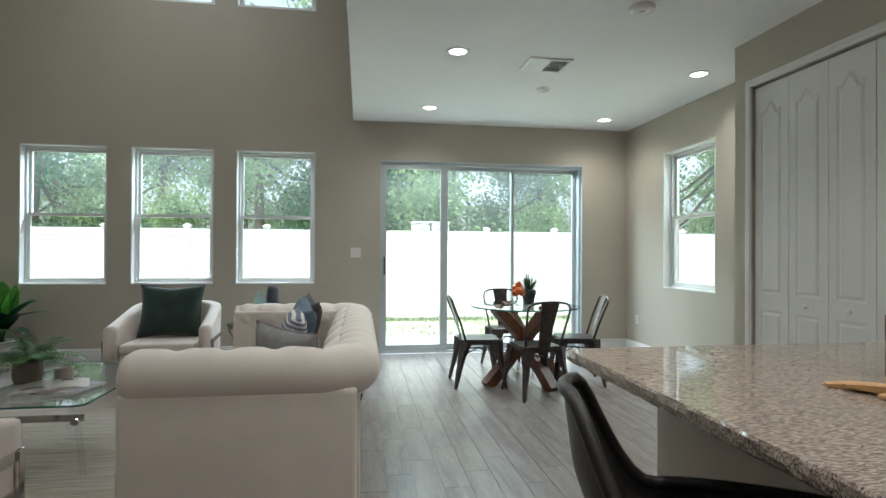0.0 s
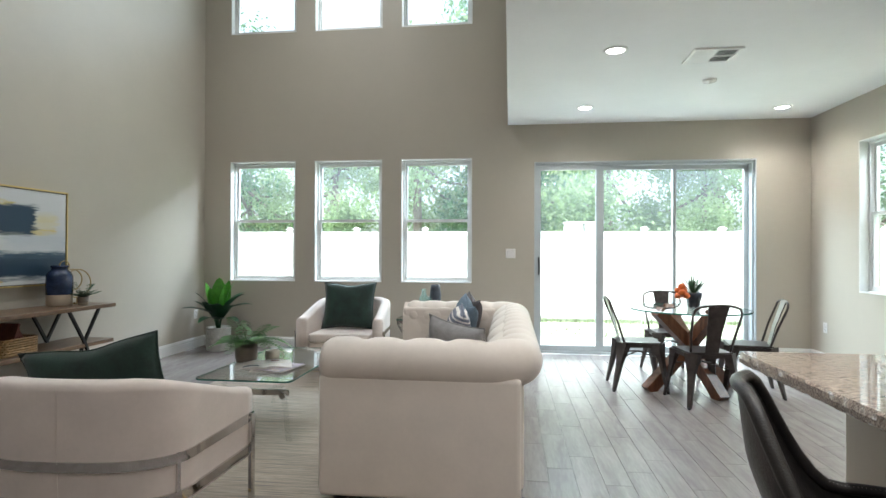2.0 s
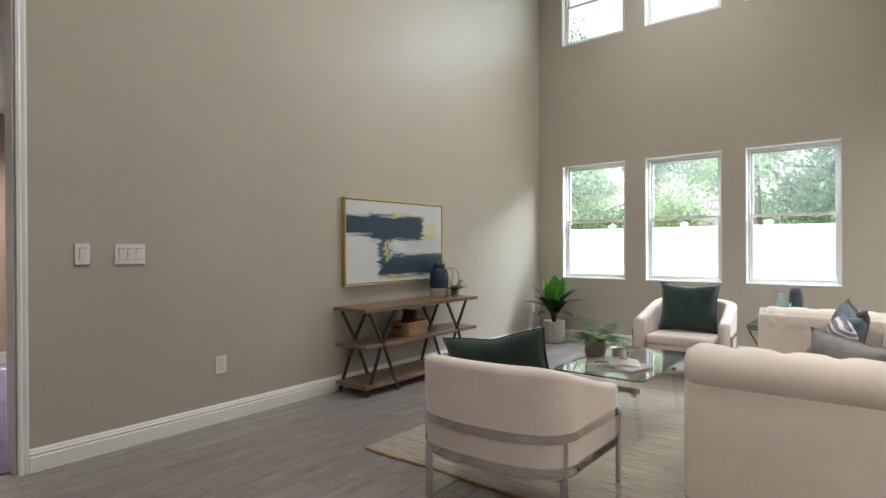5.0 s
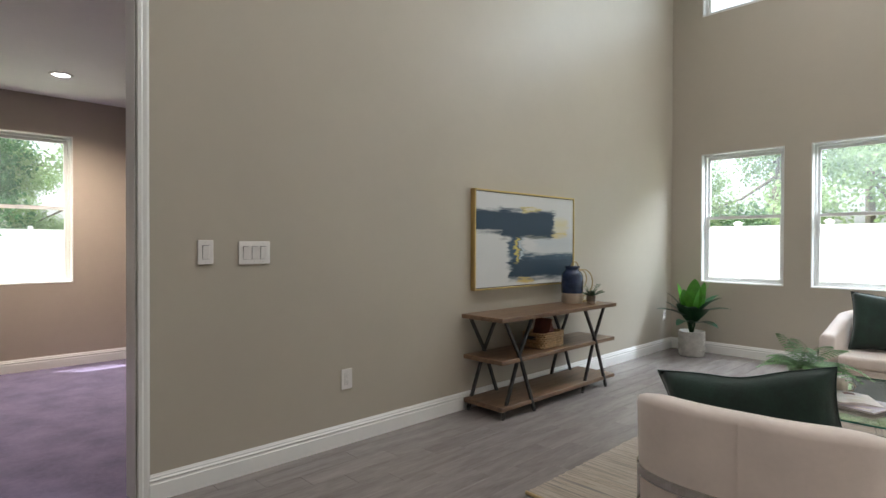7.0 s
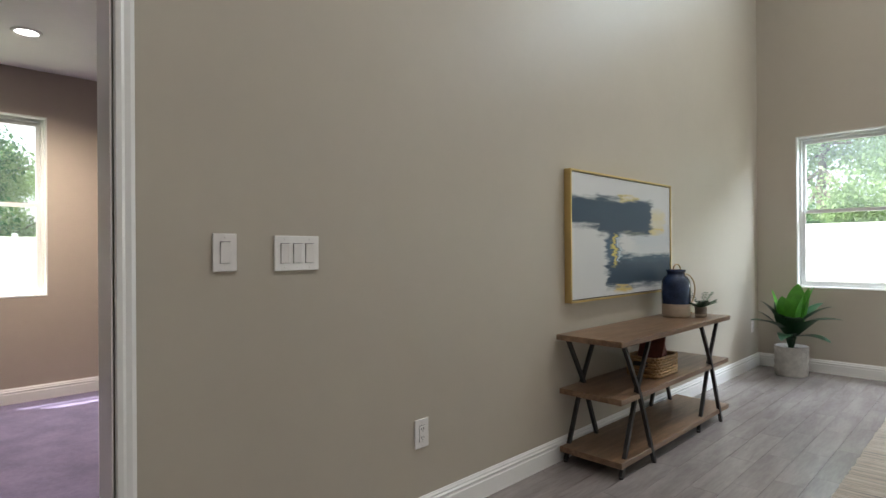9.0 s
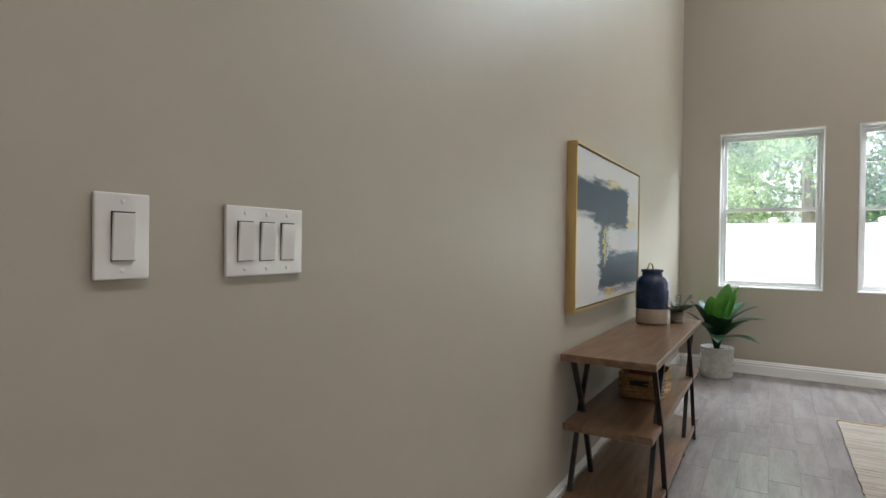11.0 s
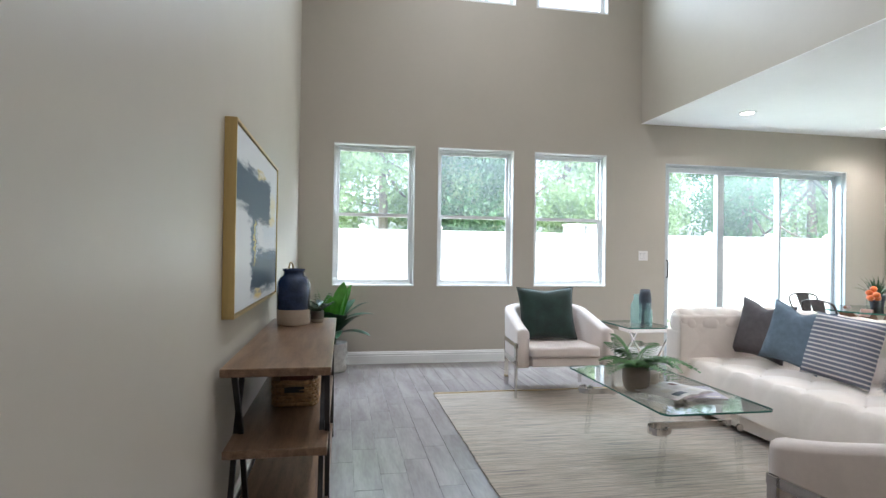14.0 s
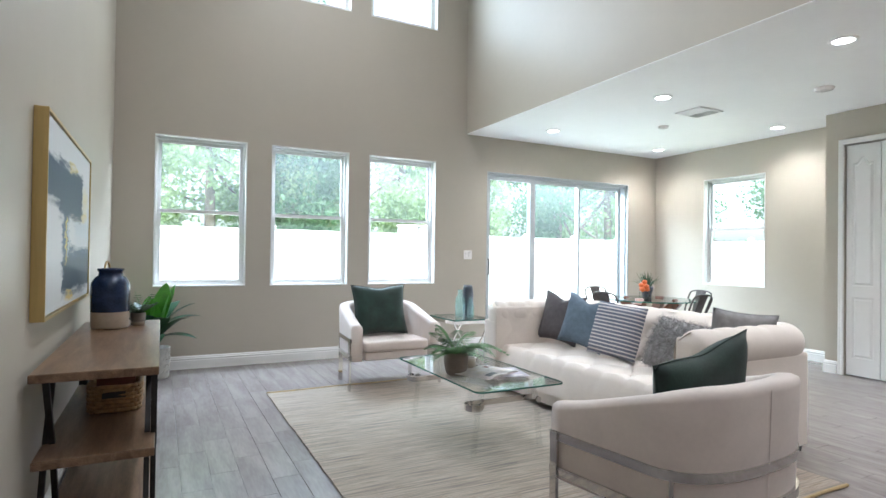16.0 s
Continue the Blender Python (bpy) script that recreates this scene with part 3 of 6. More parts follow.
def casing(name, x, nx, ya, yb, top):
    """Three mitred legs of moulding round an opening in a wall on x, its room on the side nx."""
    bm = bmesh.new()
    path = [(ya, 0.0, -1, 0), (ya, top, -1, 1), (yb, top, 1, 1), (yb, 0.0, 1, 0)]
    rings = []
    for y, z, oy, oz in path:
        rings.append([bm.verts.new((x + nx * d, y + oy * w, z + oz * w)) for d, w in CAS])
    for a, b in zip(rings, rings[1:]):
        for i in range(len(CAS)):
            j = (i + 1) % len(CAS)
            bm.faces.new((a[i], a[j], b[j], b[i]))
    bm.faces.new(rings[0])
    bm.faces.new(rings[-1])
    return structure(name, bm, TRIM, label="white moulded door casing")


casing("door_casing", WX + 0.002, 1, -7.49, -6.366, 2.855)
structure("door_jamb", boxes((-0.12, WX, -6.375, -6.360, 0, 2.85), (-0.12, WX, -7.50, -7.485, 0, 2.85), (-0.12, WX, -7.48, -6.38, 2.84, 2.855)), TRIM)
casing("closet_casing", CLX - 0.002, -1, -4.455, -3.123, 2.535)


# ---- windows ----
def window_unit(name, m, w, h, rail, screen=False):
    """Single-hung white vinyl window; local x along the wall, y outward, z up from the sill; origin at the left lower corner."""
    ob = tagged(thing(name, m, "white single-hung vinyl window looking on fence and trees", "window"), kind="structure")
    d0, d1 = 0.085, 0.16
    part("window_frame", boxes((0, 0.035, d0, d1, 0, h), (w - 0.035, w, d0, d1, 0, h), (0.035, w - 0.035, d0, d1, h - 0.035, h), (0.035, w - 0.035, d0, d1, 0, 0.035)), VINYL, ob)
    s = 0.03
    for nm, z0, z1, y0 in (("lower_sash", 0.035, rail, d0 + 0.012), ("upper_sash", rail - 0.035, h - 0.035, d0 + 0.042)):
        bm = boxes((0.036, 0.036 + s, y0, y0 + 0.028, z0, z1), (w - 0.036 - s, w - 0.036, y0, y0 + 0.028, z0, z1), (0.036 + s, w - 0.036 - s, y0, y0 + 0.028, z1 - 0.035, z1), (0.036 + s, w - 0.036 - s, y0, y0 + 0.028, z0, z0 + 0.035))
        sash = part(nm, bm, VINYL, ob)
        pane = part("pane", boxes((0.036 + s, w - 0.036 - s, y0 + 0.012, y0 + 0.016, z0 + 0.035, z1 - 0.035)), GLASS, sash)
        pane.visible_shadow = False
    part("latch", boxes((w / 2 - 0.03, w / 2 + 0.03, d0 - 0.004, d0 + 0.012, rail - 0.012, rail + 0.004)), VINYL, ob)
    part("window_sill", boxes((0.002, w - 0.002, -0.004, d0, 0.0, 0.014)), TRIM, ob)
    part("reveal_lining", boxes((0.001, 0.012, -0.003, d0, 0.015, h - 0.013), (w - 0.012, w - 0.001, -0.003, d0, 0.015, h - 0.013), (0.001, w - 0.001, -0.003, d0, h - 0.012, h - 0.001)), VINYL, ob)
    return ob


for i, (wx0, wx1) in enumerate(WINDOWS):
    window_unit("window_%d" % (i + 1), pose(wx0, 0.0, 0.88), wx1 - wx0, 1.614, 0.83)
    window_unit("window_%d" % (i + 4), pose(wx0, 0.0, 4.225), wx1 - wx0, 1.105, 0.6)
window_unit("window_7", pose(EAST, -0.91, 0.875, 0, 0, -90), 0.952, 1.568, 0.83)
window_unit("window_8", pose(-4.0, -6.84, 0.92, 0, 0, 90), 0.91, 1.595, 0.83)

# sliding door
slider = tagged(thing("door_1", pose(SL0, 0, 0), "closed three-panel sliding glass door with white frame", "door"), kind="structure")
SW = SL1 - SL0
part("door_frame", boxes((0, 0.04, 0.04, 0.19, 0, SLH), (SW - 0.04, SW, 0.04, 0.19, 0, SLH), (0.04, SW - 0.04, 0.04, 0.19, SLH - 0.045, SLH), (0.04, SW - 0.04, 0.04, 0.19, 0.0, 0.028)), ALU, slider)
part("reveal_lining", boxes((0.001, 0.016, -0.003, 0.039, 0.0, SLH - 0.017), (SW - 0.016, SW - 0.001, -0.003, 0.039, 0.0, SLH - 0.017), (0.001, SW - 0.001, -0.003, 0.039, SLH - 0.016, SLH - 0.001)), ALU, slider)
part("track", boxes((0.04, SW - 0.04, 0.075, 0.083, 0.028, 0.04), (0.04, SW - 0.04, 0.115, 0.123, 0.028, 0.04)), CHROME, slider)
for k, (a, b, y0) in enumerate(((0.04, 0.865, 0.055), (0.775, 1.755, 0.100), (1.715, SW - 0.04, 0.145))):
    st = (0.045, 0.09, 0.038)[k]
    en = (0.09, 0.04, 0.05)[k]
    bm = boxes((a, a + st, y0, y0 + 0.035, 0.03, SLH - 0.05), (b - en, b, y0, y0 + 0.035, 0.03, SLH - 0.05), (a + st, b - en, y0, y0 + 0.035, SLH - 0.10, SLH - 0.05), (a + st, b - en, y0, y0 + 0.035, 0.03, 0.10))
    leaf = part("door_panel", bm, ALU, slider)
    pane = part("pane", boxes((a + st, b - en, y0 + 0.015, y0 + 0.020, 0.10, SLH - 0.10)), GLASS, leaf)
    pane.visible_shadow = False
bm = bmesh.new()
tube(bm, [(0.060, 0.05, 1.00), (0.060, 0.018, 1.01), (0.060, 0.018, 1.20), (0.060, 0.05, 1.21)], 0.009, 8)
part("door_handle", bm, BLACKMETAL, slider, "dark metal pull handle")


# ---- closet doors ----
def raised_panel(bm, y0, y1, z0, z1, arch, x):
    """A raised field with a groove round it; the top swells to a cathedral arch when arch > 0. Faces -x."""
    n = 14
    rings = []
    for inset, depth in ((0, 0.0), (0.010, 0.007), (0.020, 0.007), (0.036, -0.003)):
        a, b, c, d = y0 + inset, y1 - inset, z0 + inset, z1 - inset
        ring = [(a, c), (b, c)]
        for i in range(n + 1):
            s = i / n
            y = b + (a - b) * s
            z = d - arch + arch * (0.5 - 0.5 * math.cos(2 * math.pi * max(0, min(1, (s - 0.12) / 0.76)))) if arch else d
            ring.append((y, z))
        rings.append([bm.verts.new((x + depth, y, z)) for y, z in ring])
    for p, q in zip(rings, rings[1:]):
        for i in range(len(p)):
            j = (i + 1) % len(p)
            bm.faces.new((p[i], p[j], q[j], q[i]))
    bm.faces.new(rings[-1])
    return rings[0]


def closet_leaf(parent, y0, y1, top, knob):
    x = CLX + 0.02
    bm = boxes((x + 0.0075, x + 0.035, y0 + 0.003, y1 - 0.003, 0.012, top))
    m = 0.060
    for a, b, c, d in ((y0 + 0.003, y0 + m, 0.012, top), (y1 - m, y1 - 0.003, 0.012, top), (y0 + m, y1 - m, 0.012, 0.20), (y0 + m, y1 - m, 0.86, 0.98), (y0 + m, y1 - m, top - 0.13, top)):
        box(bm, x, x + 0.007, a, b, c, d)
    raised_panel(bm, y0 + m, y1 - m, 0.20, 0.86, 0, x)
    raised_panel(bm, y0 + m, y1 - m, 0.98, top - 0.13, 0.07, x)
    # fill between the arched groove and the top rail
    n = 14
    z1 = top - 0.13
    prev = None
    for i in range(n + 1):
        s = i / n
        y = (y1 - m) + ((y0 + m) - (y1 - m)) * s
        z = z1 - 0.07 + 0.07 * (0.5 - 0.5 * math.cos(2 * math.pi * max(0, min(1, (s - 0.12) / 0.76))))
        cur = (bm.verts.new((x, y, z)), bm.verts.new((x, y, z1)))
        if prev:
            bm.faces.new((prev[0], cur[0], cur[1], prev[1]))
        prev = cur
    leaf = part("door_panel", bm, TRIM, parent)
    if knob:
        bm = bmesh.new()
        lathe(bm, [(0, 0.0), (0.008, 0.0), (0.008, 0.012), (0.017, 0.018), (0.017, 0.026), (0.0, 0.032)], 14)
        bmesh.ops.transform(bm, matrix=Matrix.Translation((x, (y0 + y1) / 2, 0.92)) @ Matrix.Rotation(radians(-90), 4, "Y"), verts=bm.verts)
        part("knob", bm, TRIM, leaf, "round white knob", smooth=True)


closet = tagged(thing("door_2", pose(0, 0, 0), "closed white bifold closet doors with arched raised panels", "closet door"), kind="structure")
for i in range(4):
    closet_leaf(closet, -3.130 - 0.33 * (i + 1), -3.130 - 0.33 * i, 2.52, i in (1, 2))


# ---- outdoors ----
structure("ground", boxes((-250, 250, -250, 250, -0.6, -0.13)), GRASS, label="mown green lawn")
structure("pavement", boxes((3.4, 9.2, THICK, 1.7, -0.125, -0.03)), PATIO, label="pale concrete patio slab outside the sliding door")


# ---- fence ----
def fence(name, p, q, h, step):
    ob = thing(name, pose(0, 0, -0.13), "tall white vinyl privacy fence in full sun", "fence")
    p, q = Vector(p), Vector(q)
    n = int((q - p).length / step)
    d = (q - p).normalized()
    ang = math.degrees(math.atan2(d.y, d.x))
    post_me = cap_me = panel_me = None
    for i in range(n + 1):
        m = pose(*(p + d * step * i), 0, 0, ang)
        if not post_me:
            post = part("post", boxes((-0.06, 0.06, -0.035, 0.06, 0, h + 0.04)), FENCE, ob, at=m)
            bm = bmesh.new()
            box(bm, -0.07, 0.07, -0.07, 0.07, h + 0.04, h + 0.06)
            lathe(bm, [(0.085, h + 0.06), (0.05, h + 0.085), (0, h + 0.105)], 4)
            cap = part("cap", bm, FENCE, post)
            bm = boxes((0.06, step - 0.06, -0.025, 0.025, 0.05, 0.19), (0.06, step - 0.06, -0.025, 0.025, h - 0.12, h), )
            for k in range(10):
                w = (step - 0.12) / 10
                box(bm, 0.06 + k * w + 0.0007, 0.06 + (k + 1) * w - 0.0007, -0.011, 0.011, 0.19, h - 0.12)
            panel = part("fence_panel", bm, FENCE, ob, at=m)
            post_me, cap_me, panel_me = post.data, cap.data, panel.data
        else:
            a, c = new("post", post_me), new("cap", cap_me)
            a.parent, a.matrix_basis, c.parent = ob, m, a
            if i < n:
                b = new("fence_panel", panel_me)
                b.parent, b.matrix_basis = ob, m
    return ob


fence("fence", (-17.1, 4.5, 0), (14.5, 4.5, 0), 1.85, 1.50)
fence("side_fence", (14.5, 4.3, 0), (14.5, -8.0, 0), 1.88, 1.50)
fence("side_fence", (-17.2, 4.3, 0), (-17.2, -16.0, 0), 1.88, 1.50)


# ---- utility cabinets behind the fence ----
def utility_cabinet(x, y):
    ob = thing("utility_cabinet", pose(x, y, -0.13), "pale blue-white metal utility cabinet standing behind the fence", "utility cabinet", "cabinets behind the fence")
    bm = bmesh.new()
    box(bm, -0.19, 0.19, -0.16, 0.16, 0.0, 2.04, 0.015, 2)
    part("body", bm, FENCE, ob)
    bm = bmesh.new()
    box(bm, -0.21, 0.21, -0.18, 0.18, 2.041, 2.08, 0.01, 2)
    part("lid", bm, FENCE, ob)
    part("door", boxes((-0.16, 0.16, -0.172, -0.161, 0.3, 1.95)), ALU, ob)


utility_cabinet(5.56, 5.2)
utility_cabinet(5.99, 5.2)


# ---- trees ----
def tree(name, seed, height, spread, leaves, material, size):
    """Tapered trunk and limbs, and a ragged crown of small folded leaf clumps in uneven lobes."""
    rng = random.Random(seed)
    ob = thing(name, pose(0, 0, 0), "leafy broadleaf tree behind the white fence", "tree", "trees behind the fence")
    bm = bmesh.new()
    top = Vector((rng.uniform(-0.3, 0.3), rng.uniform(-0.3, 0.3), height * 0.8))
    mid = Vector((rng.uniform(-0.25, 0.25), rng.uniform(-0.25, 0.25), height * 0.4))
    tube(bm, [(0, 0, -0.2), (0, 0, 0.3), mid, top], 0.15, 8, [1.5, 1.0, 0.7, 0.25])
    lobes = []
    for i in range(15):
        z = height * rng.uniform(0.16, 1.0)
        a = rng.uniform(0, 6.283)
        r = spread * rng.uniform(0.15, 1.0) * (1.15 - 0.55 * z / height)
        c = Vector((r * math.cos(a), r * math.sin(a), z))
        base = mid.lerp(top, min(1, max(0, (z - 1.0) / height)))
        tube(bm, [base, base.lerp(c, 0.5) + Vector((0, 0, -0.15)), c], 0.045, 6, [1.2, 0.8, 0.3])
        lobes.append((c, rng.uniform(0.45, 1.0) * spread * 0.5))
    part("trunk", bm, BARK, ob, "grey-brown trunk with limbs", smooth=True)
    vs, fs = [], []
    for i in range(leaves):
        c, r = lobes[rng.randrange(len(lobes))]
        d = Vector((rng.gauss(0, 1), rng.gauss(0, 1), rng.gauss(0, 0.8))).normalized() * r * rng.uniform(0.35, 1.08)
        p = c + d
        if p.z < 0.2:
            continue
        s = size * rng.uniform(0.6, 1.4)
        e = Euler((rng.uniform(-1.2, 1.2), rng.uniform(-1.2, 1.2), rng.uniform(0, 6.28))).to_matrix()
        k = len(vs)
        for q in ((-0.5, 0, 0), (0, -0.32, 0.06), (0.55, 0, -0.05), (0, 0.32, 0.06)):
            vs.append(p + e @ (Vector(q) * s))
        fs += [(k, k + 1, k + 2), (k, k + 2, k + 3)]
    me = bpy.data.meshes.new("crown")
    me.from_pydata(vs, [], fs)
    me.materials.append(material)
    crown = new("crown", me)
    crown.parent = ob
    tagged(crown, "ragged green leaf crown")
    return ob


kinds = [tree("tree", 3, 6.2, 2.0, 17000, TREE_A, 0.11), tree("tree", 8, 8.0, 2.6, 21000, TREE_B, 0.12), tree("tree", 21, 7.0, 2.2, 17000, TREE_A, 0.105)]
spots = [(-7.5, 9.0), (-4.2, 8.6), (-1.2, 9.4), (1.6, 8.4), (3.9, 9.6), (6.9, 8.8), (9.6, 9.4), (12.6, 8.6), (15.8, 9.4), (-11, 9.0), (19.0, 8.8),
         (-6.0, 13.5), (0.3, 13.0), (5.6, 14.0), (11.5, 13.6), (19.0, 13.5), (17.6, 3.2), (18.2, 0.2), (17.4, -3.0), (-20.5, -6), (-19.8, -2.6), (-21, -9.5), (-20, 1.5), (-22.5, -13), (-24, -4.5), (-24, -8.5)]
rng = random.Random(5)
for i, (tx, ty) in enumerate(spots):
    m = pose(tx, ty, -0.13, 0, 0, rng.uniform(0, 360))
    k = kinds[i % 3]
    if i < 3:
        k.matrix_basis = m
    else:
        o = copy_thing(k, m)
        s = rng.uniform(0.85, 1.2)
        o.scale = (s, s, s * rng.uniform(0.95, 1.15))

# long grass and weeds along the foot of the fence
rng = random.Random(11)
vs, fs = [], []
for i in range(6000):
    if i % 3:
        x, y, hgt = rng.uniform(-6, 15), 4.42 - abs(rng.gauss(0, 0.08)), rng.uniform(0.04, 0.15)
    else:
        x, y, hgt = rng.uniform(1, 11), rng.uniform(1.75, 4.3), rng.uniform(0.02, 0.06)
    a, w = rng.uniform(0, 6.28), rng.uniform(0.006, 0.014)
    k = len(vs)
    dx, dy = math.cos(a) * w, math.sin(a) * w
    vs += [(x - dx, y - dy, -0.13), (x + dx, y + dy, -0.13), (x + dy * 3, y + dx * 3, -0.13 + hgt)]
    fs.append((k, k + 1, k + 2))
me = bpy.data.meshes.new("grass_blades")
me.from_pydata(vs, [], fs)
me.materials.append(random_tint(mat("grass_blade", (0.24, 0.30, 0.15), 0.8, vary=0.3), 0.35))
tagged(new("grass_blades", me), "long grass along the fence foot", kind="stuff")


# ---- ceiling fittings ----
LENS = emit_mat("lit_lamp_lens", (1, 0.95, 0.88), 9)


def recessed_light(x, y, z):
    ob = thing("recessed_light", pose(x, y, z), "small lit recessed ceiling light with white trim ring", "ceiling light", "recessed ceiling lights")
    bm = bmesh.new()
    lathe(bm, [(0.070, 0.0), (0.070, -0.010), (0.088, -0.008), (0.098, -0.003), (0.098, 0.0)], 32)
    part("trim_ring", bm, TRIM, ob, smooth=True)
    bm = bmesh.new()
    lathe(bm, [(0.0, -0.005), (0.0695, -0.005), (0.0695, 0.0)], 32)
    part("lens", bm, LENS, ob, "glowing lens")
    return ob


for cx, cy in CANS:
    recessed_light(cx, cy, LOW - 0.001)
# fittings made up for the added lamps of the high ceiling
for cx, cy in ADDED_HIGH_CANS:
    recessed_light(cx, cy, HIGH - 0.001)
recessed_light(-2.99, -6.20, 2.919)


def smoke_alarm(x, y, r):
    ob = thing("smoke_detector", pose(x, y, LOW - 0.001), "small round white smoke detector on the ceiling", "smoke detector")
    bm = bmesh.new()
    lathe(bm, [(0, -0.03), (r * 0.5, -0.03), (r * 0.9, -0.022), (r, -0.008), (r, 0)], 28)
    part("cover", bm, PLASTIC, ob, smooth=True)
    bm = bmesh.new()
    lathe(bm, [(0, -0.036), (r * 0.22, -0.036), (r * 0.25, -0.030)], 16)
    part("button", bm, PLASTIC, ob, smooth=True)


smoke_alarm(6.045, -1.65, 0.062)
smoke_alarm(6.097, -3.49, 0.085)

vent = thing("ceiling_vent", pose(5.835, -2.32, LOW - 0.001), "white rectangular ceiling air vent with slats", "air vent")
# near-black sheet paints the shade behind the slats
part("backing", boxes((-0.17, 0.17, -0.15, 0.15, -0.004, 0)), SLOT, vent)
part("frame", boxes((-0.19, -0.165, -0.165, 0.165, -0.014, 0), (0.165, 0.19, -0.165, 0.165, -0.014, 0), (-0.165, 0.165, -0.165, -0.14, -0.014, 0), (-0.165, 0.165, 0.14, 0.165, -0.014, 0), (-0.008, 0.008, -0.14, 0.14, -0.014, -0.005), (-0.165, 0.165, -0.006, 0.006, -0.014, -0.005)), TRIM, vent)
for sx in (-1, 1):
    for i in range(8):
        bm = boxes((-0.001, 0.001, -0.138, 0.138, -0.009, 0.009))
        part("slat", bm, TRIM, vent, at=pose(sx * (0.018 + 0.019 * i), 0, -0.013, 0, 50 * sx, 0))


# ---- wall plates ----
def plate(name, m, gangs, kind, label):
    """Wall plate; local x across, z up, y out of the wall to -y."""
    w = 0.076 + 0.047 * (gangs - 1)
    ob = thing(name, m, label, "light switch" if kind == "switch" else "power outlet")
    bm = bmesh.new()
    box(bm, -w / 2, w / 2, -0.007, 0.0, -0.060, 0.060, 0.003, 3)
    part("cover_plate", bm, PLASTIC, ob)
    for g in range(gangs):
        cx = (g - (gangs - 1) / 2) * 0.047
        part("gap", boxes((cx - 0.0165, cx + 0.0165, -0.0078, -0.0071, -0.0345, 0.0345)), SLOT, ob)
        if kind == "switch":
            bm = bmesh.new()
            box(bm, cx - 0.016, cx + 0.016, -0.0125, -0.008, -0.033, 0.033, 0.001, 1)
            part("rocker", bm, PLASTIC, ob, at=Matrix.Translation((0, 0, 0)) @ Matrix.Rotation(radians(4), 4, "X"))
        else:
            bm = bmesh.new()
            box(bm, cx - 0.0165, cx + 0.0165, -0.0105, -0.0078, -0.0335, 0.0335, 0.001, 1)
            part("socket_face", bm, PLASTIC, ob)
            for sz in (-0.018, 0.018):
                part("socket_slot", boxes((cx - 0.007, cx - 0.0045, -0.0111, -0.0106, sz - 0.002, sz + 0.007), (cx + 0.0045, cx + 0.007, -0.0111, -0.0106, sz - 0.002, sz + 0.007), (cx - 0.002, cx + 0.002, -0.0111, -0.0106, sz - 0.010, sz - 0.006)), SLOT, ob)
    for g in range(gangs):
        for z in (-0.048, 0.048):
            cx = (g - (gangs - 1) / 2) * 0.047
            bm = bmesh.new()
            lathe(bm, [(0, 0.0018), (0.003, 0.0012), (0.0034, 0)], 10)
            part("screw", bm, PLASTIC, ob, at=pose(cx, -0.007, z, 90, 0, 0))
    return ob


def wide_plate(y, z, gangs, kind, label):
    """An oversize plate on the west wall."""
    plate("light_switch" if kind == "switch" else "power_outlet", pose(WX + 0.001, y, z, 0, 0, 90) @ Matrix.Scale(1.13, 4), gangs, kind, label)


wide_plate(-6.020, 1.305, 1, "switch", "white single rocker switch on the greige wall")
wide_plate(-5.735, 1.300, 3, "switch", "glossy white triple rocker switch plate")
wide_plate(-5.085, 0.440, 1, "outlet", "white outlet low on the wall beside the console")
plate("power_outlet", pose(WX + 0.001, -0.20, 0.445, 0, 0, 90), 1, "outlet", "white outlet low on the wall near the corner plant")
plate("light_switch", pose(4.199, -0.001, 1.266), 2, "switch", "white double switch between window and sliding door")
plate("power_outlet", pose(EAST - 0.001, -0.30, 0.43, 0, 0, -90), 1, "outlet", "white outlet on the wall beside the dining corner")

# ---- painting ----
art = thing("painting", pose(WX + 0.001, -3.125, 1.392, 0, 0, 90) @ Matrix.Diagonal((1.066, 0.9, 1.055, 1)), "abstract navy and ochre painting in a thin gold frame", "painting")
AW, AH = 0.69, 0.402
part("frame", boxes((-AW, -AW + 0.009, -0.055, 0, -AH, AH), (AW - 0.009, AW, -0.055, 0, -AH, AH), (-AW + 0.012, AW - 0.012, -0.055, 0, AH - 0.012, AH), (-AW + 0.012, AW - 0.012, -0.055, 0, -AH, -AH + 0.012)), GOLD, art, "thin brushed gold frame")
# dark sheet gives the gap round the canvas its shade by colour
part("shadow_gap", boxes((-AW + 0.012, AW - 0.012, -0.030, -0.004, -AH + 0.012, AH - 0.012)), SLOT, art)
part("canvas", boxes((-AW + 0.019, AW - 0.019, -0.048, -0.031, -AH + 0.019, AH - 0.019)), CANVAS, art, "white canvas with navy brush strokes")

# ---- console table ----
CX0, CX1, CY0, CY1 = 0.062, 0.494, -3.99, -2.27
console = thing("console_table", pose(0, 0, 0), "three-tier brown wood console with dark crossed metal legs", "console table")
for nm, z in (("tabletop", 0.788), ("shelf", 0.460), ("shelf", 0.105)):
    bm = bmesh.new()
    ins = 0.0 if nm == "tabletop" else 0.012
    box(bm, CX0 + ins, CX1 - ins, CY0 + ins, CY1 - ins, z - 0.034, z, 0.003, 1)
    part(nm, bm, WALNUT, console, "brown wood-grain board")
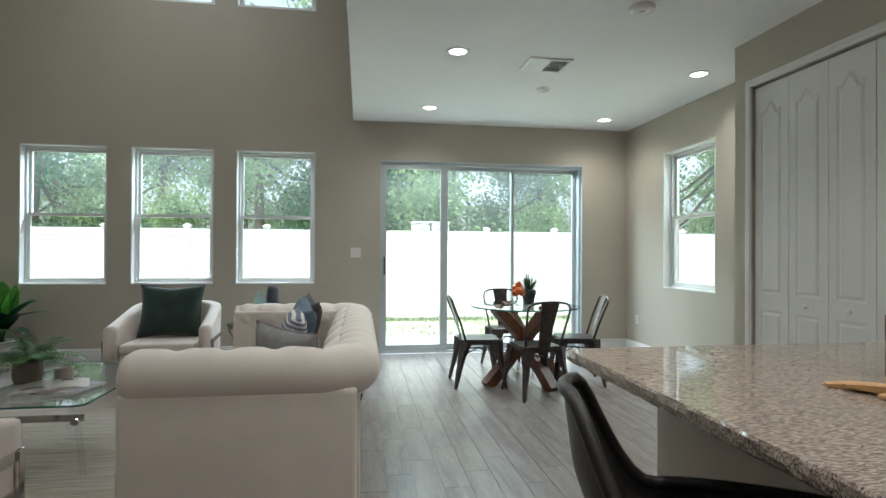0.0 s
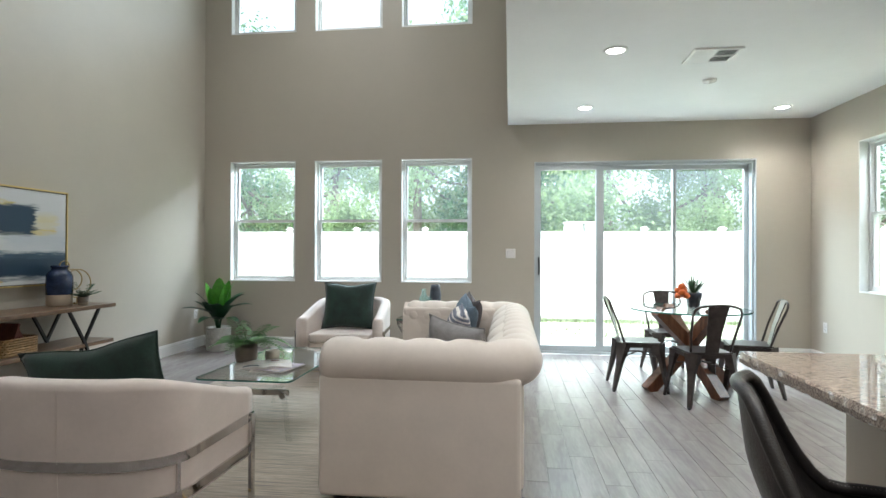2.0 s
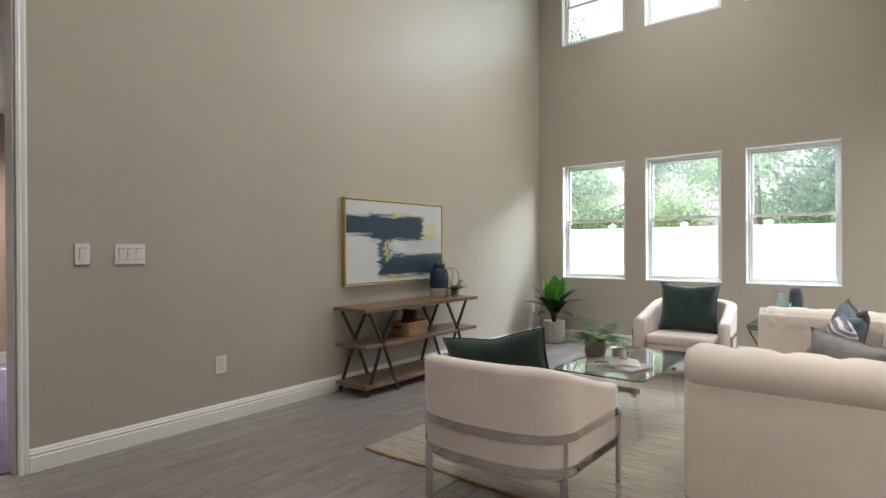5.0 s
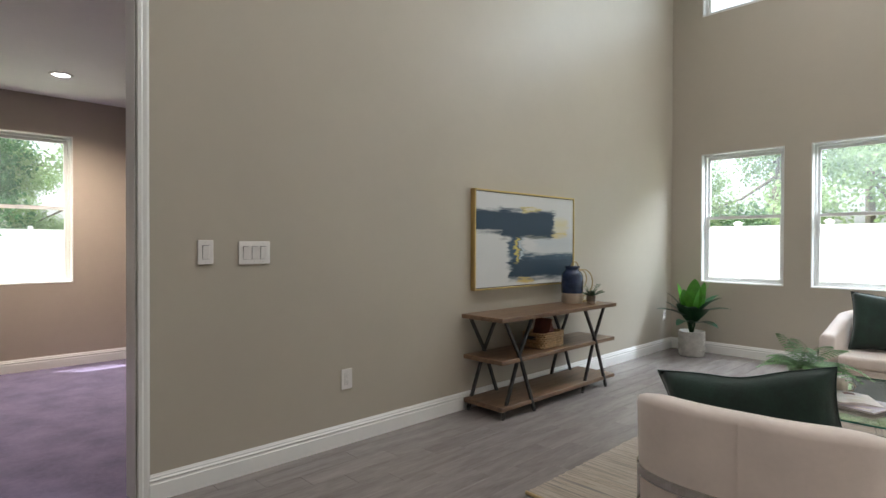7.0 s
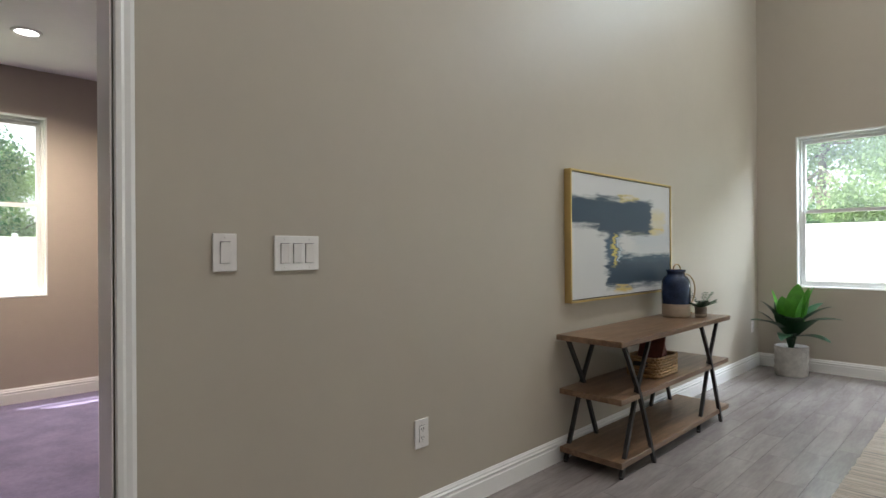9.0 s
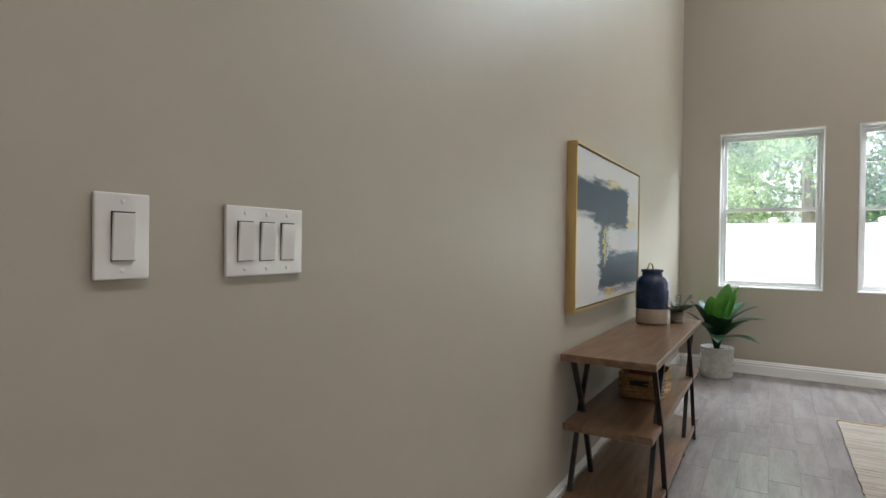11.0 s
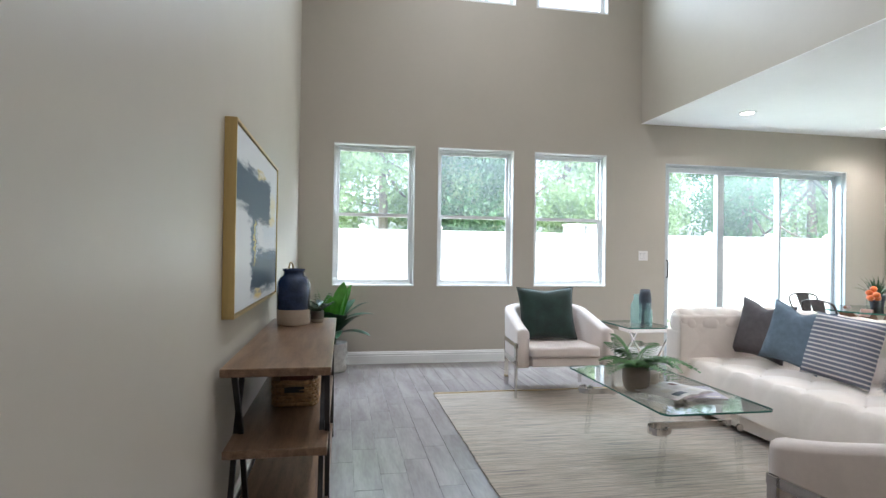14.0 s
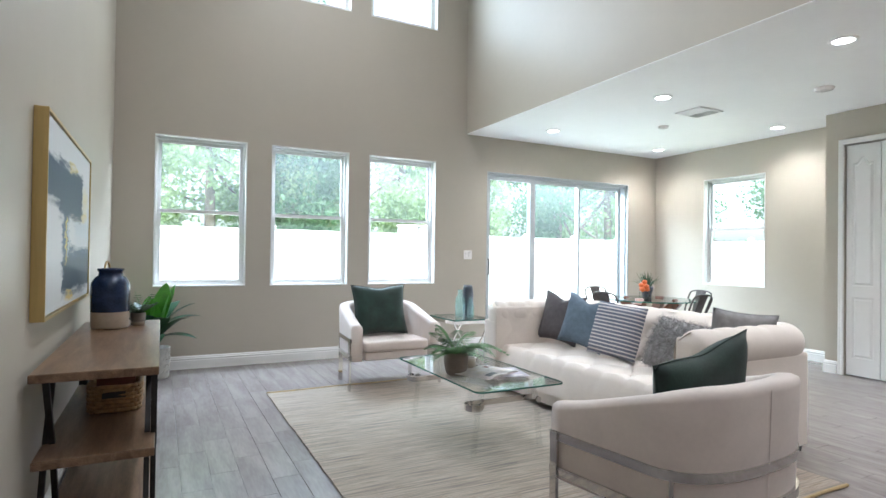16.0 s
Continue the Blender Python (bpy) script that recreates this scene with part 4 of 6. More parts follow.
for ey in (0, 1):
    for ex in (CX0 + 0.035, CX1 - 0.030):
        for k in (0, 1):
            # pairs of legs crossing at the middle shelf
            a = (-3.93, -3.565) if not ey else (-2.805, -2.44)
            dx = 0.012 * (1 if k else -1)
            y0, y1 = (a[0], a[1]) if k else (a[1], a[0])
            bm = bmesh.new()
            bar(bm, (ex + dx, y0, 0.752), (ex + dx, (y0 + y1) / 2 + (y0 - y1) * 0.0, 0.45), 0.022, 0.022)
            bar(bm, (ex + dx, (y0 + y1) / 2, 0.45), (ex + dx, y1, 0.012), 0.022, 0.022)
            part("leg", bm, BLACKMETAL, console)
            bm = bmesh.new()
            lathe(bm, [(0, 0), (0.014, 0), (0.014, 0.012), (0, 0.012)], 12, (ex + dx, y1, 0))
            part("foot", bm, BLACKMETAL, console)

# vase on the console
def lidded_vase(x, y, z):
    ob = thing("jar_vase", pose(x, y, z) @ Matrix.Scale(1.12, 4), "navy glazed stoneware jar with bare clay base", "vase")
    bm = bmesh.new()
    lathe(bm, [(0, 0), (0.083, 0), (0.090, 0.008), (0.090, 0.088)], 40)
    part("base", bm, BISQUE, ob, "bare sand-coloured clay band", smooth=True)
    bm = bmesh.new()
    lathe(bm, [(0.0915, 0.088), (0.0935, 0.19), (0.090, 0.240), (0.073, 0.270), (0.058, 0.280), (0.056, 0.300), (0.063, 0.306), (0.063, 0.318), (0.050, 0.318), (0.046, 0.28), (0.0, 0.27)], 40)
    part("body", bm, NAVY, ob, "dark navy glaze", smooth=True)
    return ob


lidded_vase(0.225, -2.630, 0.790)


def ring(bm, c, r, wire, yaw, seg=28):
    pts = [(c[0] + r * math.cos(t) * math.cos(yaw), c[1] + r * math.cos(t) * math.sin(yaw), c[2] + r * math.sin(t)) for t in [2 * math.pi * i / seg for i in range(seg)]]
    sweep(bm, pts, circle(wire, 8), closed=True, up=(math.sin(yaw), -math.cos(yaw), 0.01))


orn = thing("ring_ornament", pose(0.20, -2.45, 0.790), "brass ornament of linked rings behind the jar", "ornament")
for nm, c, r in (("small_ring", (0.0, -0.10, 0.350), 0.045), ("large_ring", (0.0, 0.055, 0.185), 0.130), ("middle_ring", (0.0, -0.01, 0.222), 0.095)):
    bm = bmesh.new()
    ring(bm, c, r, 0.0055, radians(78))
    part(nm, bm, BRASS, orn, smooth=True)
part("foot", boxes((-0.03, 0.03, -0.01, 0.12, 0.0, 0.012)), BRASS, orn)
bm = bmesh.new()
tube(bm, [(0, 0.05, 0.01), (0, 0.05, 0.052)], 0.006, 8)
part("stem", bm, BRASS, orn)


def blade(bm, base, direction, length, width, droop, lift, seg=7, fold=0.25):
    """A bent pointed leaf from base, in compass direction, rising by lift then drooping."""
    d = Vector((math.cos(direction), math.sin(direction), 0))
    s = Vector((-d.y, d.x, 0))
    prev = None
    for i in range(seg + 1):
        t = i / seg
        p = Vector(base) + d * (length * math.cos(lift) * t) + Vector((0, 0, length * (math.sin(lift) * t - droop * t * t)))
        w = width * math.sin(math.pi * min(0.999, 0.06 + 0.94 * t ** 0.8)) ** 0.75 if i < seg else 0.0004
        rise = Vector((0, 0, w * fold))
        cur = (bm.verts.new(p - s * w / 2 + rise), bm.verts.new(p), bm.verts.new(p + s * w / 2 + rise))
        if prev:
            bm.faces.new((prev[0], prev[1], cur[1], cur[0]))
            bm.faces.new((prev[1], prev[2], cur[2], cur[1]))
        prev = cur


succ = thing("potted_succulent", pose(0.37, -2.53, 0.790), "small green succulent in a two-tone clay pot", "potted plant")
bm = bmesh.new()
lathe(bm, [(0, 0.0), (0.040, 0.0), (0.042, 0.022)], 24)
part("saucer_band", bm, BISQUE, succ, smooth=True)
bm = bmesh.new()
lathe(bm, [(0.042, 0.022), (0.044, 0.075), (0.038, 0.075), (0.036, 0.064), (0, 0.064)], 24)
part("pot", bm, TAUPE, succ, smooth=True)
rng = random.Random(4)
for i in range(16):
    bm = bmesh.new()
    a = i * 0.42 + rng.uniform(-0.2, 0.2)
    ln, el = rng.uniform(0.09, 0.155), rng.uniform(0.15, 1.1)
    for k in range(9):
        t = (k + 1) / 9
        p = (math.cos(a) * ln * math.cos(el) * t, math.sin(a) * ln * math.cos(el) * t, 0.068 + ln * math.sin(el) * t)
        for q in range(2):
            blade(bm, p, a + (1.2 if q else -1.2) + rng.uniform(-0.4, 0.4), 0.028, 0.017, 0.1, 0.3, 3)
    part("sprig", bm, SUCC, succ)


# ---- basket on the middle shelf ----
def wicker_basket(x0, x1, y0, y1, z):
    ob = thing("wicker_basket", pose((x0 + x1) / 2, (y0 + y1) / 2, z), "honey-coloured woven basket on the console shelf", "basket")
    hx, hy = (x1 - x0) / 2, (y1 - y0) / 2
    rows = 7
    for r in range(rows):
        bm = bmesh.new()
        pts = []
        k = 64
        for i in range(k):
            t = 2 * math.pi * i / k
            c, s = math.cos(t), math.sin(t)
            sx, sy = math.copysign(abs(c) ** 0.35, c), math.copysign(abs(s) ** 0.35, s)
            w = 1 + 0.03 * math.sin(i * math.pi / 2 + r * math.pi) + 0.02 * r / rows
            pts.append((hx * sx * w, hy * sy * w, 0.012 + r * 0.019))
        sweep(bm, pts, circle(0.0105, 6), closed=True)
        part("woven_strand", bm, WICKER, ob, smooth=True)
    part("base", boxes((-hx * 0.92, hx * 0.92, -hy * 0.92, hy * 0.92, 0.0, 0.008)), WICKER, ob)
    # dark plate on the weave imitates the shade in a handle hole
    part("handle_slot", boxes((-0.05, 0.05, -hy - 0.014, -hy - 0.010, 0.075, 0.105), ), SLOT, ob)
    return ob


wicker_basket(0.190, 0.410, -3.365, -3.035, 0.461)
books = [(-0.10, 0.0), (-0.06, 0.08), (-0.02, 0.16), (0.02, 0.24), (0.06, 0.32)]
for i, (bx, tilt) in enumerate(books):
    ob = thing("wooden_tray", pose(0.30, -3.175 + bx, 0.477, -22 + 11 * i, 0, 0), "dark red-brown board standing in the basket", "board", "boards in the basket")
    bm = bmesh.new()
    box(bm, -0.085, 0.085, -0.007, 0.007, 0.0, 0.245 - 0.018 * i, 0.004, 2)
    part("board", bm, REDWOOD, ob)


# ---- pots and plants ----
def leafy_plant(x, y):
    ob = thing("potted_plant", pose(x, y, 0.0), "broad-leaved green plant in a pale carved pot", "potted plant")
    bm = bmesh.new()
    lathe(bm, [(0, 0), (0.135, 0), (0.147, 0.02), (0.150, 0.29), (0.153, 0.30), (0.140, 0.30), (0.136, 0.26), (0, 0.26)], 40)
    pot = part("pot", bm, CONCRETE, ob, "pale grey carved pot", smooth=True)
    rngp = random.Random(2)
    bm = bmesh.new()
    for r in range(4):
        for k in range(16):
            a = (k + 0.5 * (r % 2)) * 2 * math.pi / 16
            z = 0.055 + r * 0.062
            pts = [(0.151 * math.cos(a + d), 0.151 * math.sin(a + d), z + h) for d, h in ((-0.16, 0), (-0.08, 0.026), (0.0, 0.036), (0.08, 0.026), (0.16, 0))]
            tube(bm, pts, 0.0035, 5)
    part("relief", bm, CONCRETE, pot, "raised scallop relief")
    bm = bmesh.new()
    lathe(bm, [(0, 0.275), (0.07, 0.272), (0.1355, 0.265)], 24)
    part("soil", bm, SOIL, ob)
    spec = [(3.5, 0.38, 0.85, 0), (4.1, 0.42, 0.50, 0), (-0.1, 0.42, 0.75, 0), (-0.5, 0.34, 0.25, 0), (3.0, 0.32, 1.10, 0), (5.0, 0.36, 0.55, 0), (4.55, 0.40, 0.85, 0), (3.75, 0.44, 0.95, 0), (0.15, 0.38, 0.45, 0), (5.6, 0.42, 0.70, 0), (1.2, 0.40, 1.30, 0), (5.25, 0.45, 1.12, 1), (5.95, 0.50, 1.22, 1), (4.4, 0.36, 1.32, 1), (0.4, 0.42, 1.10, 1), (3.2, 0.47, 1.30, 1), (5.1, 0.34, 0.70, 0), (0.8, 0.40, 0.80, 0), (4.8, 0.44, 0.30, 0), (2.4, 0.40, 1.0, 0)]
    for i, (a, ln, lift, bright) in enumerate(spec):
        bm = bmesh.new()
        c, s = math.cos(a), math.sin(a)
        h = 0.13 + 0.05 * (i % 3)
        tip = (0.05 * c, 0.05 * s, 0.27 + h)
        tube(bm, [(0.015 * c, 0.015 * s, 0.262), tip], 0.006, 6)
        part("stalk", bm, LEAF_D, ob)
        bm = bmesh.new()
        blade(bm, tip, a, ln * (1.22 if bright else 1.20), 0.155 + 0.035 * bright, 0.30 if not bright else 0.14, min(1.35, lift * 1.15), 12, 0.12)
        part("leaf", bm, LEAF_L if bright else LEAF_D, ob, "bright green leaf" if bright else "dark green leaf", smooth=True)
    return ob


leafy_plant(0.44, -0.33)


def fern(x, y, z):
    ob = thing("potted_fern", pose(x, y, z), "arching green fern in a round taupe pot", "potted plant")
    bm = bmesh.new()
    lathe(bm, [(0, 0), (0.056, 0), (0.070, 0.02), (0.079, 0.06), (0.080, 0.11), (0.076, 0.152), (0.070, 0.154), (0.070, 0.13), (0, 0.13)], 36)
    part("pot", bm, TAUPE, ob, "matt taupe ceramic pot", smooth=True)
    bm = bmesh.new()
    lathe(bm, [(0, 0.140), (0.0695, 0.134)], 20)
    part("soil", bm, SOIL, ob)
    r = random.Random(9)
    for i in range(19):
        a = i * 2.4 + r.uniform(-0.2, 0.2)
        ln, lift, droop = r.uniform(0.26, 0.40), r.uniform(0.55, 1.25), r.uniform(0.40, 0.75)
        bm = bmesh.new()
        pts = []
        for k in range(15):
            t = k / 14
            pts.append(Vector((math.cos(a) * ln * math.cos(lift) * t * 1.15, math.sin(a) * ln * math.cos(lift) * t * 1.15, 0.135 + ln * (math.sin(lift) * t - droop * t * t))))
        sweep(bm, pts, circle(0.0016, 4), scales=[1 - 0.8 * k / 14 for k in range(15)])
        for k in range(2, 15):
            w = 0.050 * math.sin(math.pi * (0.12 + 0.86 * k / 15)) + 0.006
            for q in (-1, 1):
                blade(bm, pts[k], a + q * 1.15, w * 1.4, 0.024, 0.25, 0.15, 3, 0.1)
        part("frond", bm, FERN, ob)
    return ob


# ---- rug ----
RX0, RX1, RY0, RY1 = 1.345, 3.90, -4.80, -1.44
rug = thing("area_rug", pose((RX0 + RX1) / 2, (RY0 + RY1) / 2, 0.0), "striped sand and grey flatwoven rug with uneven edges", "rug")
bm = bmesh.new()
nx, ny = 30, 150
rng = random.Random(6)
W, L = (RX1 - RX0) / 2, (RY1 - RY0) / 2
grid = []
for j in range(ny + 1):
    jag0, jag1 = rng.uniform(-0.005, 0.005), rng.uniform(-0.005, 0.005)
    row = []
    for i in range(nx + 1):
        u, v = i / nx * 2 - 1, j / ny * 2 - 1
        x = u * W + (jag0 if i == 0 else jag1 if i == nx else 0)
        row.append(bm.verts.new((x, v * L + 0.008 * math.sin(u * 9), 0.011 + 0.0012 * math.sin(j * math.pi))))
    grid.append(row)
for j in range(ny):
    for i in range(nx):
        bm.faces.new((grid[j][i], grid[j][i + 1], grid[j + 1][i + 1], grid[j + 1][i]))
ret = bmesh.ops.extrude_face_region(bm, geom=list(bm.faces))
bmesh.ops.translate(bm, vec=(0, 0, -0.0095), verts=[v for v in ret["geom"] if isinstance(v, bmesh.types.BMVert)])
part("woven_field", bm, RUG, rug)
HEM = mat("tan_hem", (0.42, 0.31, 0.16), 0.9, vary=0.2, scale=30)
for sy in (-1, 1):
    bm = bmesh.new()
    tube(bm, [(-W + 2 * W * i / 20, sy * L + 0.008 * math.sin((i / 10 - 1) * 9), 0.0105) for i in range(21)], 0.0095, 6)
    part("hem", bm, HEM, rug, "tan bound hem")


# ---- cushions ----
def pillow(name, m, w, h, t, material, label, ear=0.06, crease=0.0, group="", fuzzy=False):
    """Stuffed square cushion standing on its edge; local x across, z up from the bottom edge, y through it."""
    ob = thing(name, m, label, "cushion", group)
    bm = bmesh.new()
    n = 18
    rngp = random.Random(len(label))
    ph = rngp.uniform(0, 6)
    sides = []
    for sgn in (-1, 1):
        g = []
        for j in range(n + 1):
            row = []
            for i in range(n + 1):
                u, v = i / n * 2 - 1, j / n * 2 - 1
                pin = 1 - ear * (1 - u * u) * abs(v) ** 2
                pin2 = 1 - ear * (1 - v * v) * abs(u) ** 2
                prof = max(0.0, (1 - u ** 4) * (1 - v ** 4)) ** 0.55
                d = t / 2 * prof * (1 + 0.05 * math.sin(5 * u + ph) * math.sin(4 * v))
                z = v * h / 2 * pin + h / 2
                if crease and v > 0:
                    z -= crease * h * v * math.exp(-(u / 0.35) ** 2)
                row.append(bm.verts.new((u * w / 2 * pin2, sgn * d, z)))
            g.append(row)
        sides.append(g)
        for j in range(n):
            for i in range(n):
                bm.faces.new((g[j][i], g[j][i + 1], g[j + 1][i + 1], g[j + 1][i]))
    bmesh.ops.remove_doubles(bm, verts=bm.verts, dist=0.0008)
    part("cover", bm, material, ob, smooth=True)
    bm = bmesh.new()
    loop = []
    for u, v in [(i / n * 2 - 1, -1) for i in range(n)] + [(1, i / n * 2 - 1) for i in range(n)] + [(1 - i / n * 2, 1) for i in range(n)] + [(-1, 1 - i / n * 2) for i in range(n)]:
        pin, pin2 = 1 - ear * (1 - u * u) * abs(v) ** 2, 1 - ear * (1 - v * v) * abs(u) ** 2
        z = v * h / 2 * pin + h / 2
        if crease and v > 0:
            z -= crease * h * v * math.exp(-(u / 0.35) ** 2)
        loop.append((u * w / 2 * pin2, 0, z))
    sweep(bm, loop, circle(0.0035, 5), closed=True, up=(0, 1, 0))
    part("seam", bm, material, ob)
    if fuzzy:
        vs, fs = [], []
        rf = random.Random(1)
        for i in range(7000):
            u, v, sg = rf.uniform(-1, 1), rf.uniform(-1, 1), rf.choice((-1, -1, 1))
            d = t / 2 * max(0.0, (1 - u ** 4) * (1 - v ** 4)) ** 0.55
            p = Vector((u * w / 2 * 0.97, sg * d, v * h / 2 * 0.97 + h / 2))
            out = Vector((u * 0.6 + rf.uniform(-0.7, 0.7), sg * 0.5, v * 0.6 - 0.25 + rf.uniform(-0.7, 0.7))).normalized() * rf.uniform(0.03, 0.06)
            s = Vector((rf.uniform(-1, 1), rf.uniform(-1, 1), rf.uniform(-1, 1))).normalized() * 0.0022
            k = len(vs)
            vs += [p - s, p + s, p + out]
            fs.append((k, k + 1, k + 2))
        me = bpy.data.meshes.new("fur")
        me.from_pydata(vs, [], fs)
        me.materials.append(FUR)
        f = new("fur", me)
        f.parent = ob
    return ob


# ---- sofa ----
def tufted(bm, nu, nv, place, cells_u, cells_v, depth, cuts):
    """A quilted sheet: place(u, v, h) gives the point; diamond tufts with sunk buttons."""
    g, buttons = [], []
    for j in range(nv + 1):
        row = []
        for i in range(nu + 1):
            u, v = i / nu, j / nv
            a, b = u * cells_u, v * cells_v
            p, q = math.sin(math.pi * (a + b) / 1.0), math.sin(math.pi * (a - b) / 1.0)
            h = depth * (min(abs(p), 1) * min(abs(q), 1)) ** 0.35
            e = min(1, min(u, 1 - u, v, 1 - v) * cuts)
            row.append(bm.verts.new(place(u, v, h * e + depth * (1 - e) * 0.75)))
        g.append(row)
    for j in range(nv):
        for i in range(nu):
            bm.faces.new((g[j][i], g[j][i + 1], g[j + 1][i + 1], g[j + 1][i]))
    for i in range(1, int(cells_u * 2)):
        for j in range(1, int(cells_v * 2)):
            if (i + j) % 2 == 0:
                buttons.append((i / (cells_u * 2), j / (cells_v * 2)))
    return buttons


def chesterfield():
    """Origin on the floor; x from the front edges to the back, y along the sofa from its near end."""
    ob = thing("sofa", pose(3.227, -4.42, 0.0) @ Matrix.Diagonal((1.052, 1.0, 1, 1)), "cream velvet chesterfield sofa with rolled arms and button tufting", "sofa")
    Y0, Y1 = 0.0, 2.43
    XB = 0.95
    for lx in (0.10, XB + 0.02):
        for ly in (0.10, Y1 - 0.10):
            bm = bmesh.new()
            lathe(bm, [(0, 0), (0.028, 0), (0.038, 0.055), (0, 0.055)], 14, (lx, ly, 0.0))
            part("leg", bm, SLOT, ob, "small dark wood foot")
    bm = bmesh.new()
    box(bm, 0.060, XB + 0.02, Y0 + 0.20, Y1 - 0.20, 0.055, 0.30, 0.02, 3)
    part("seat_frame", bm, CREAM, ob, smooth=False)
    for nm, a, b in (("armrest", Y0 + 0.022, Y0 + 0.215), ("armrest", Y1 - 0.215, Y1 - 0.022)):
        bm = bmesh.new()
        box(bm, 0.012, XB + 0.02, a, b, 0.055, 0.66, 0.025, 3)
        part(nm, bm, CREAM, ob, smooth=True)
    for a, b in ((Y0 + 0.09, Y0 + 0.236), (Y1 - 0.236, Y1 - 0.09)):
        bm = bmesh.new()
        box(bm, 0.014, 0.80, a, b, 0.30, 0.785, 0.03, 3)
        part("arm_padding", bm, CREAM, ob, smooth=True)
    bm = bmesh.new()
    box(bm, XB - 0.14, XB + 0.035, Y0 + 0.20, Y1 - 0.20, 0.055, 0.68, 0.025, 3)
    part("backrest", bm, CREAM, ob, smooth=True)
    # roll: one U over both arms and the back
    R, rc = 0.122, 0.715
    ya, yb, xb = Y0 + 0.122, Y1 - 0.122, XB + 0.005
    pts = [(0.015 + 0.02 * i, ya) for i in range(int((xb - 0.13) / 0.02))]
    pts += [(xb - 0.13 + 0.13 * math.sin(t), ya + 0.13 - 0.13 * math.cos(t)) for t in [math.pi / 2 * i / 8 for i in range(9)]]
    n = 74
    pts += [(xb, ya + 0.13 + (yb - ya - 0.26) * (i + 1) / n) for i in range(n - 1)]
    pts += [(xb - 0.13 + 0.13 * math.cos(t), yb - 0.13 + 0.13 * math.sin(t)) for t in [math.pi / 2 * i / 8 for i in range(9)]]
    pts += [(x, yb) for x in [xb - 0.13 - 0.02 * (i + 1) for i in range(int((xb - 0.16) / 0.02))]]
    bm = bmesh.new()
    rings, dist = [], 0.0
    m = 30
    for i, (x, y) in enumerate(pts):
        a, b = pts[max(0, i - 1)], pts[min(len(pts) - 1, i + 1)]
        t = Vector((b[0] - a[0], b[1] - a[1])).normalized()
        inner = Vector((-t.y, t.x))
        if i:
            dist += math.dist(pts[i], pts[i - 1])
        end = min(i, len(pts) - 1 - i)
        k = 1.0 if end > 2 else (0.80, 0.93, 0.985)[end]
        ring = []
        for q in range(m):
            an = 2 * math.pi * q / m
            c, s = math.cos(an), math.sin(an)
            inside = max(0.0, c * 0.75 + s * 0.45 - 0.15)
            dent = 0.028 * inside * abs(math.cos(math.pi * dist / 0.20)) ** 9 + 0.005 * max(0, s) * abs(math.cos(math.pi * dist / 0.20)) ** 4
            r = (R - dent) * k
            ring.append(bm.verts.new((x + inner.x * c * r, y + inner.y * c * r, rc + s * r)))
        rings.append(ring)
    for a, b in zip(rings, rings[1:]):
        for q in range(m):
            bm.faces.new((a[q], a[(q + 1) % m], b[(q + 1) % m], b[q]))
    bm.faces.new(rings[0])
    bm.faces.new(rings[-1])
    part("rolled_top", bm, CREAM, ob, "rolled velvet top over arms and back", smooth=True)
    # seat
    sx0, sx1, sy0, sy1 = 0.035, XB - 0.10, Y0 + 0.215, Y1 - 0.215

    def seat_place(u, v, h):
        x = sx0 + (sx1 - sx0) * v
        z = 0.405 + h
        if v < 0.16:
            k = v / 0.16
            z = 0.405 * k + 0.125 * (1 - k) + h + 0.10 * math.sin(math.pi * k * 0.5)
            z = min(z, 0.405 + h + 0.0)
            x = sx0 + 0.16 * (sx1 - sx0) * (1 - math.cos(math.pi / 2 * k)) * 0.9
        return (x, sy0 + (sy1 - sy0) * u, z)

    bm = bmesh.new()
    bt = tufted(bm, 130, 46, seat_place, 5.0, 1.9, 0.040, 30)
    part("seat", bm, CREAM, ob, "deep-buttoned seat", smooth=True)
    # inner back and arms
    bm = bmesh.new()
    bt2 = tufted(bm, 120, 30, lambda u, v, h: (XB - 0.145 - h + 0.01 * v + 0.10 * max(0, (v - 0.72) / 0.28) ** 2, sy0 + (sy1 - sy0) * u, 0.40 + 0.425 * v), 5.0, 1.0, 0.045, 30)
    part("back_cushion", bm, CREAM, ob, "deep-buttoned inner back", smooth=True)
    for sgn, yy in ((1, sy0 - 0.012), (-1, sy1 + 0.012)):
        bm = bmesh.new()
        tufted(bm, 50, 30, lambda u, v, h: (0.014 + (XB - 0.15) * u, yy + sgn * (h + 0.030 - 0.11 * max(0, (v - 0.72) / 0.28) ** 2), 0.36 + 0.462 * v), 2.0, 1.0, 0.007, 30)
        part("arm_cushion", bm, CREAM, ob, "buttoned inner arm", smooth=True)
    for u, v in bt:
        if v < 0.2:
            continue
        p = seat_place(u, v, 0.004)
        bm = bmesh.new()
        lathe(bm, [(0, 0.008), (0.010, 0.005), (0.014, 0)], 10)
        part("button", bm, CREAM, ob, at=pose(p[0], p[1], p[2]))
    for u, v in bt2:
        bm = bmesh.new()
        lathe(bm, [(0, 0.008), (0.010, 0.005), (0.014, 0)], 10)
        part("button", bm, CREAM, ob, at=pose(XB - 0.149 + 0.01 * v, sy0 + (sy1 - sy0) * u, 0.40 + 0.425 * v, 0, -90, 0))
    # front facings of the arms
    return ob


chesterfield()
pillow("cushion", pose(3.78, -2.40, 0.455, 13, -6, 106), 0.44, 0.47, 0.15, PLUM, "charcoal linen cushion leaning in the sofa corner", 0.13, 0.09, group="sofa cushions")
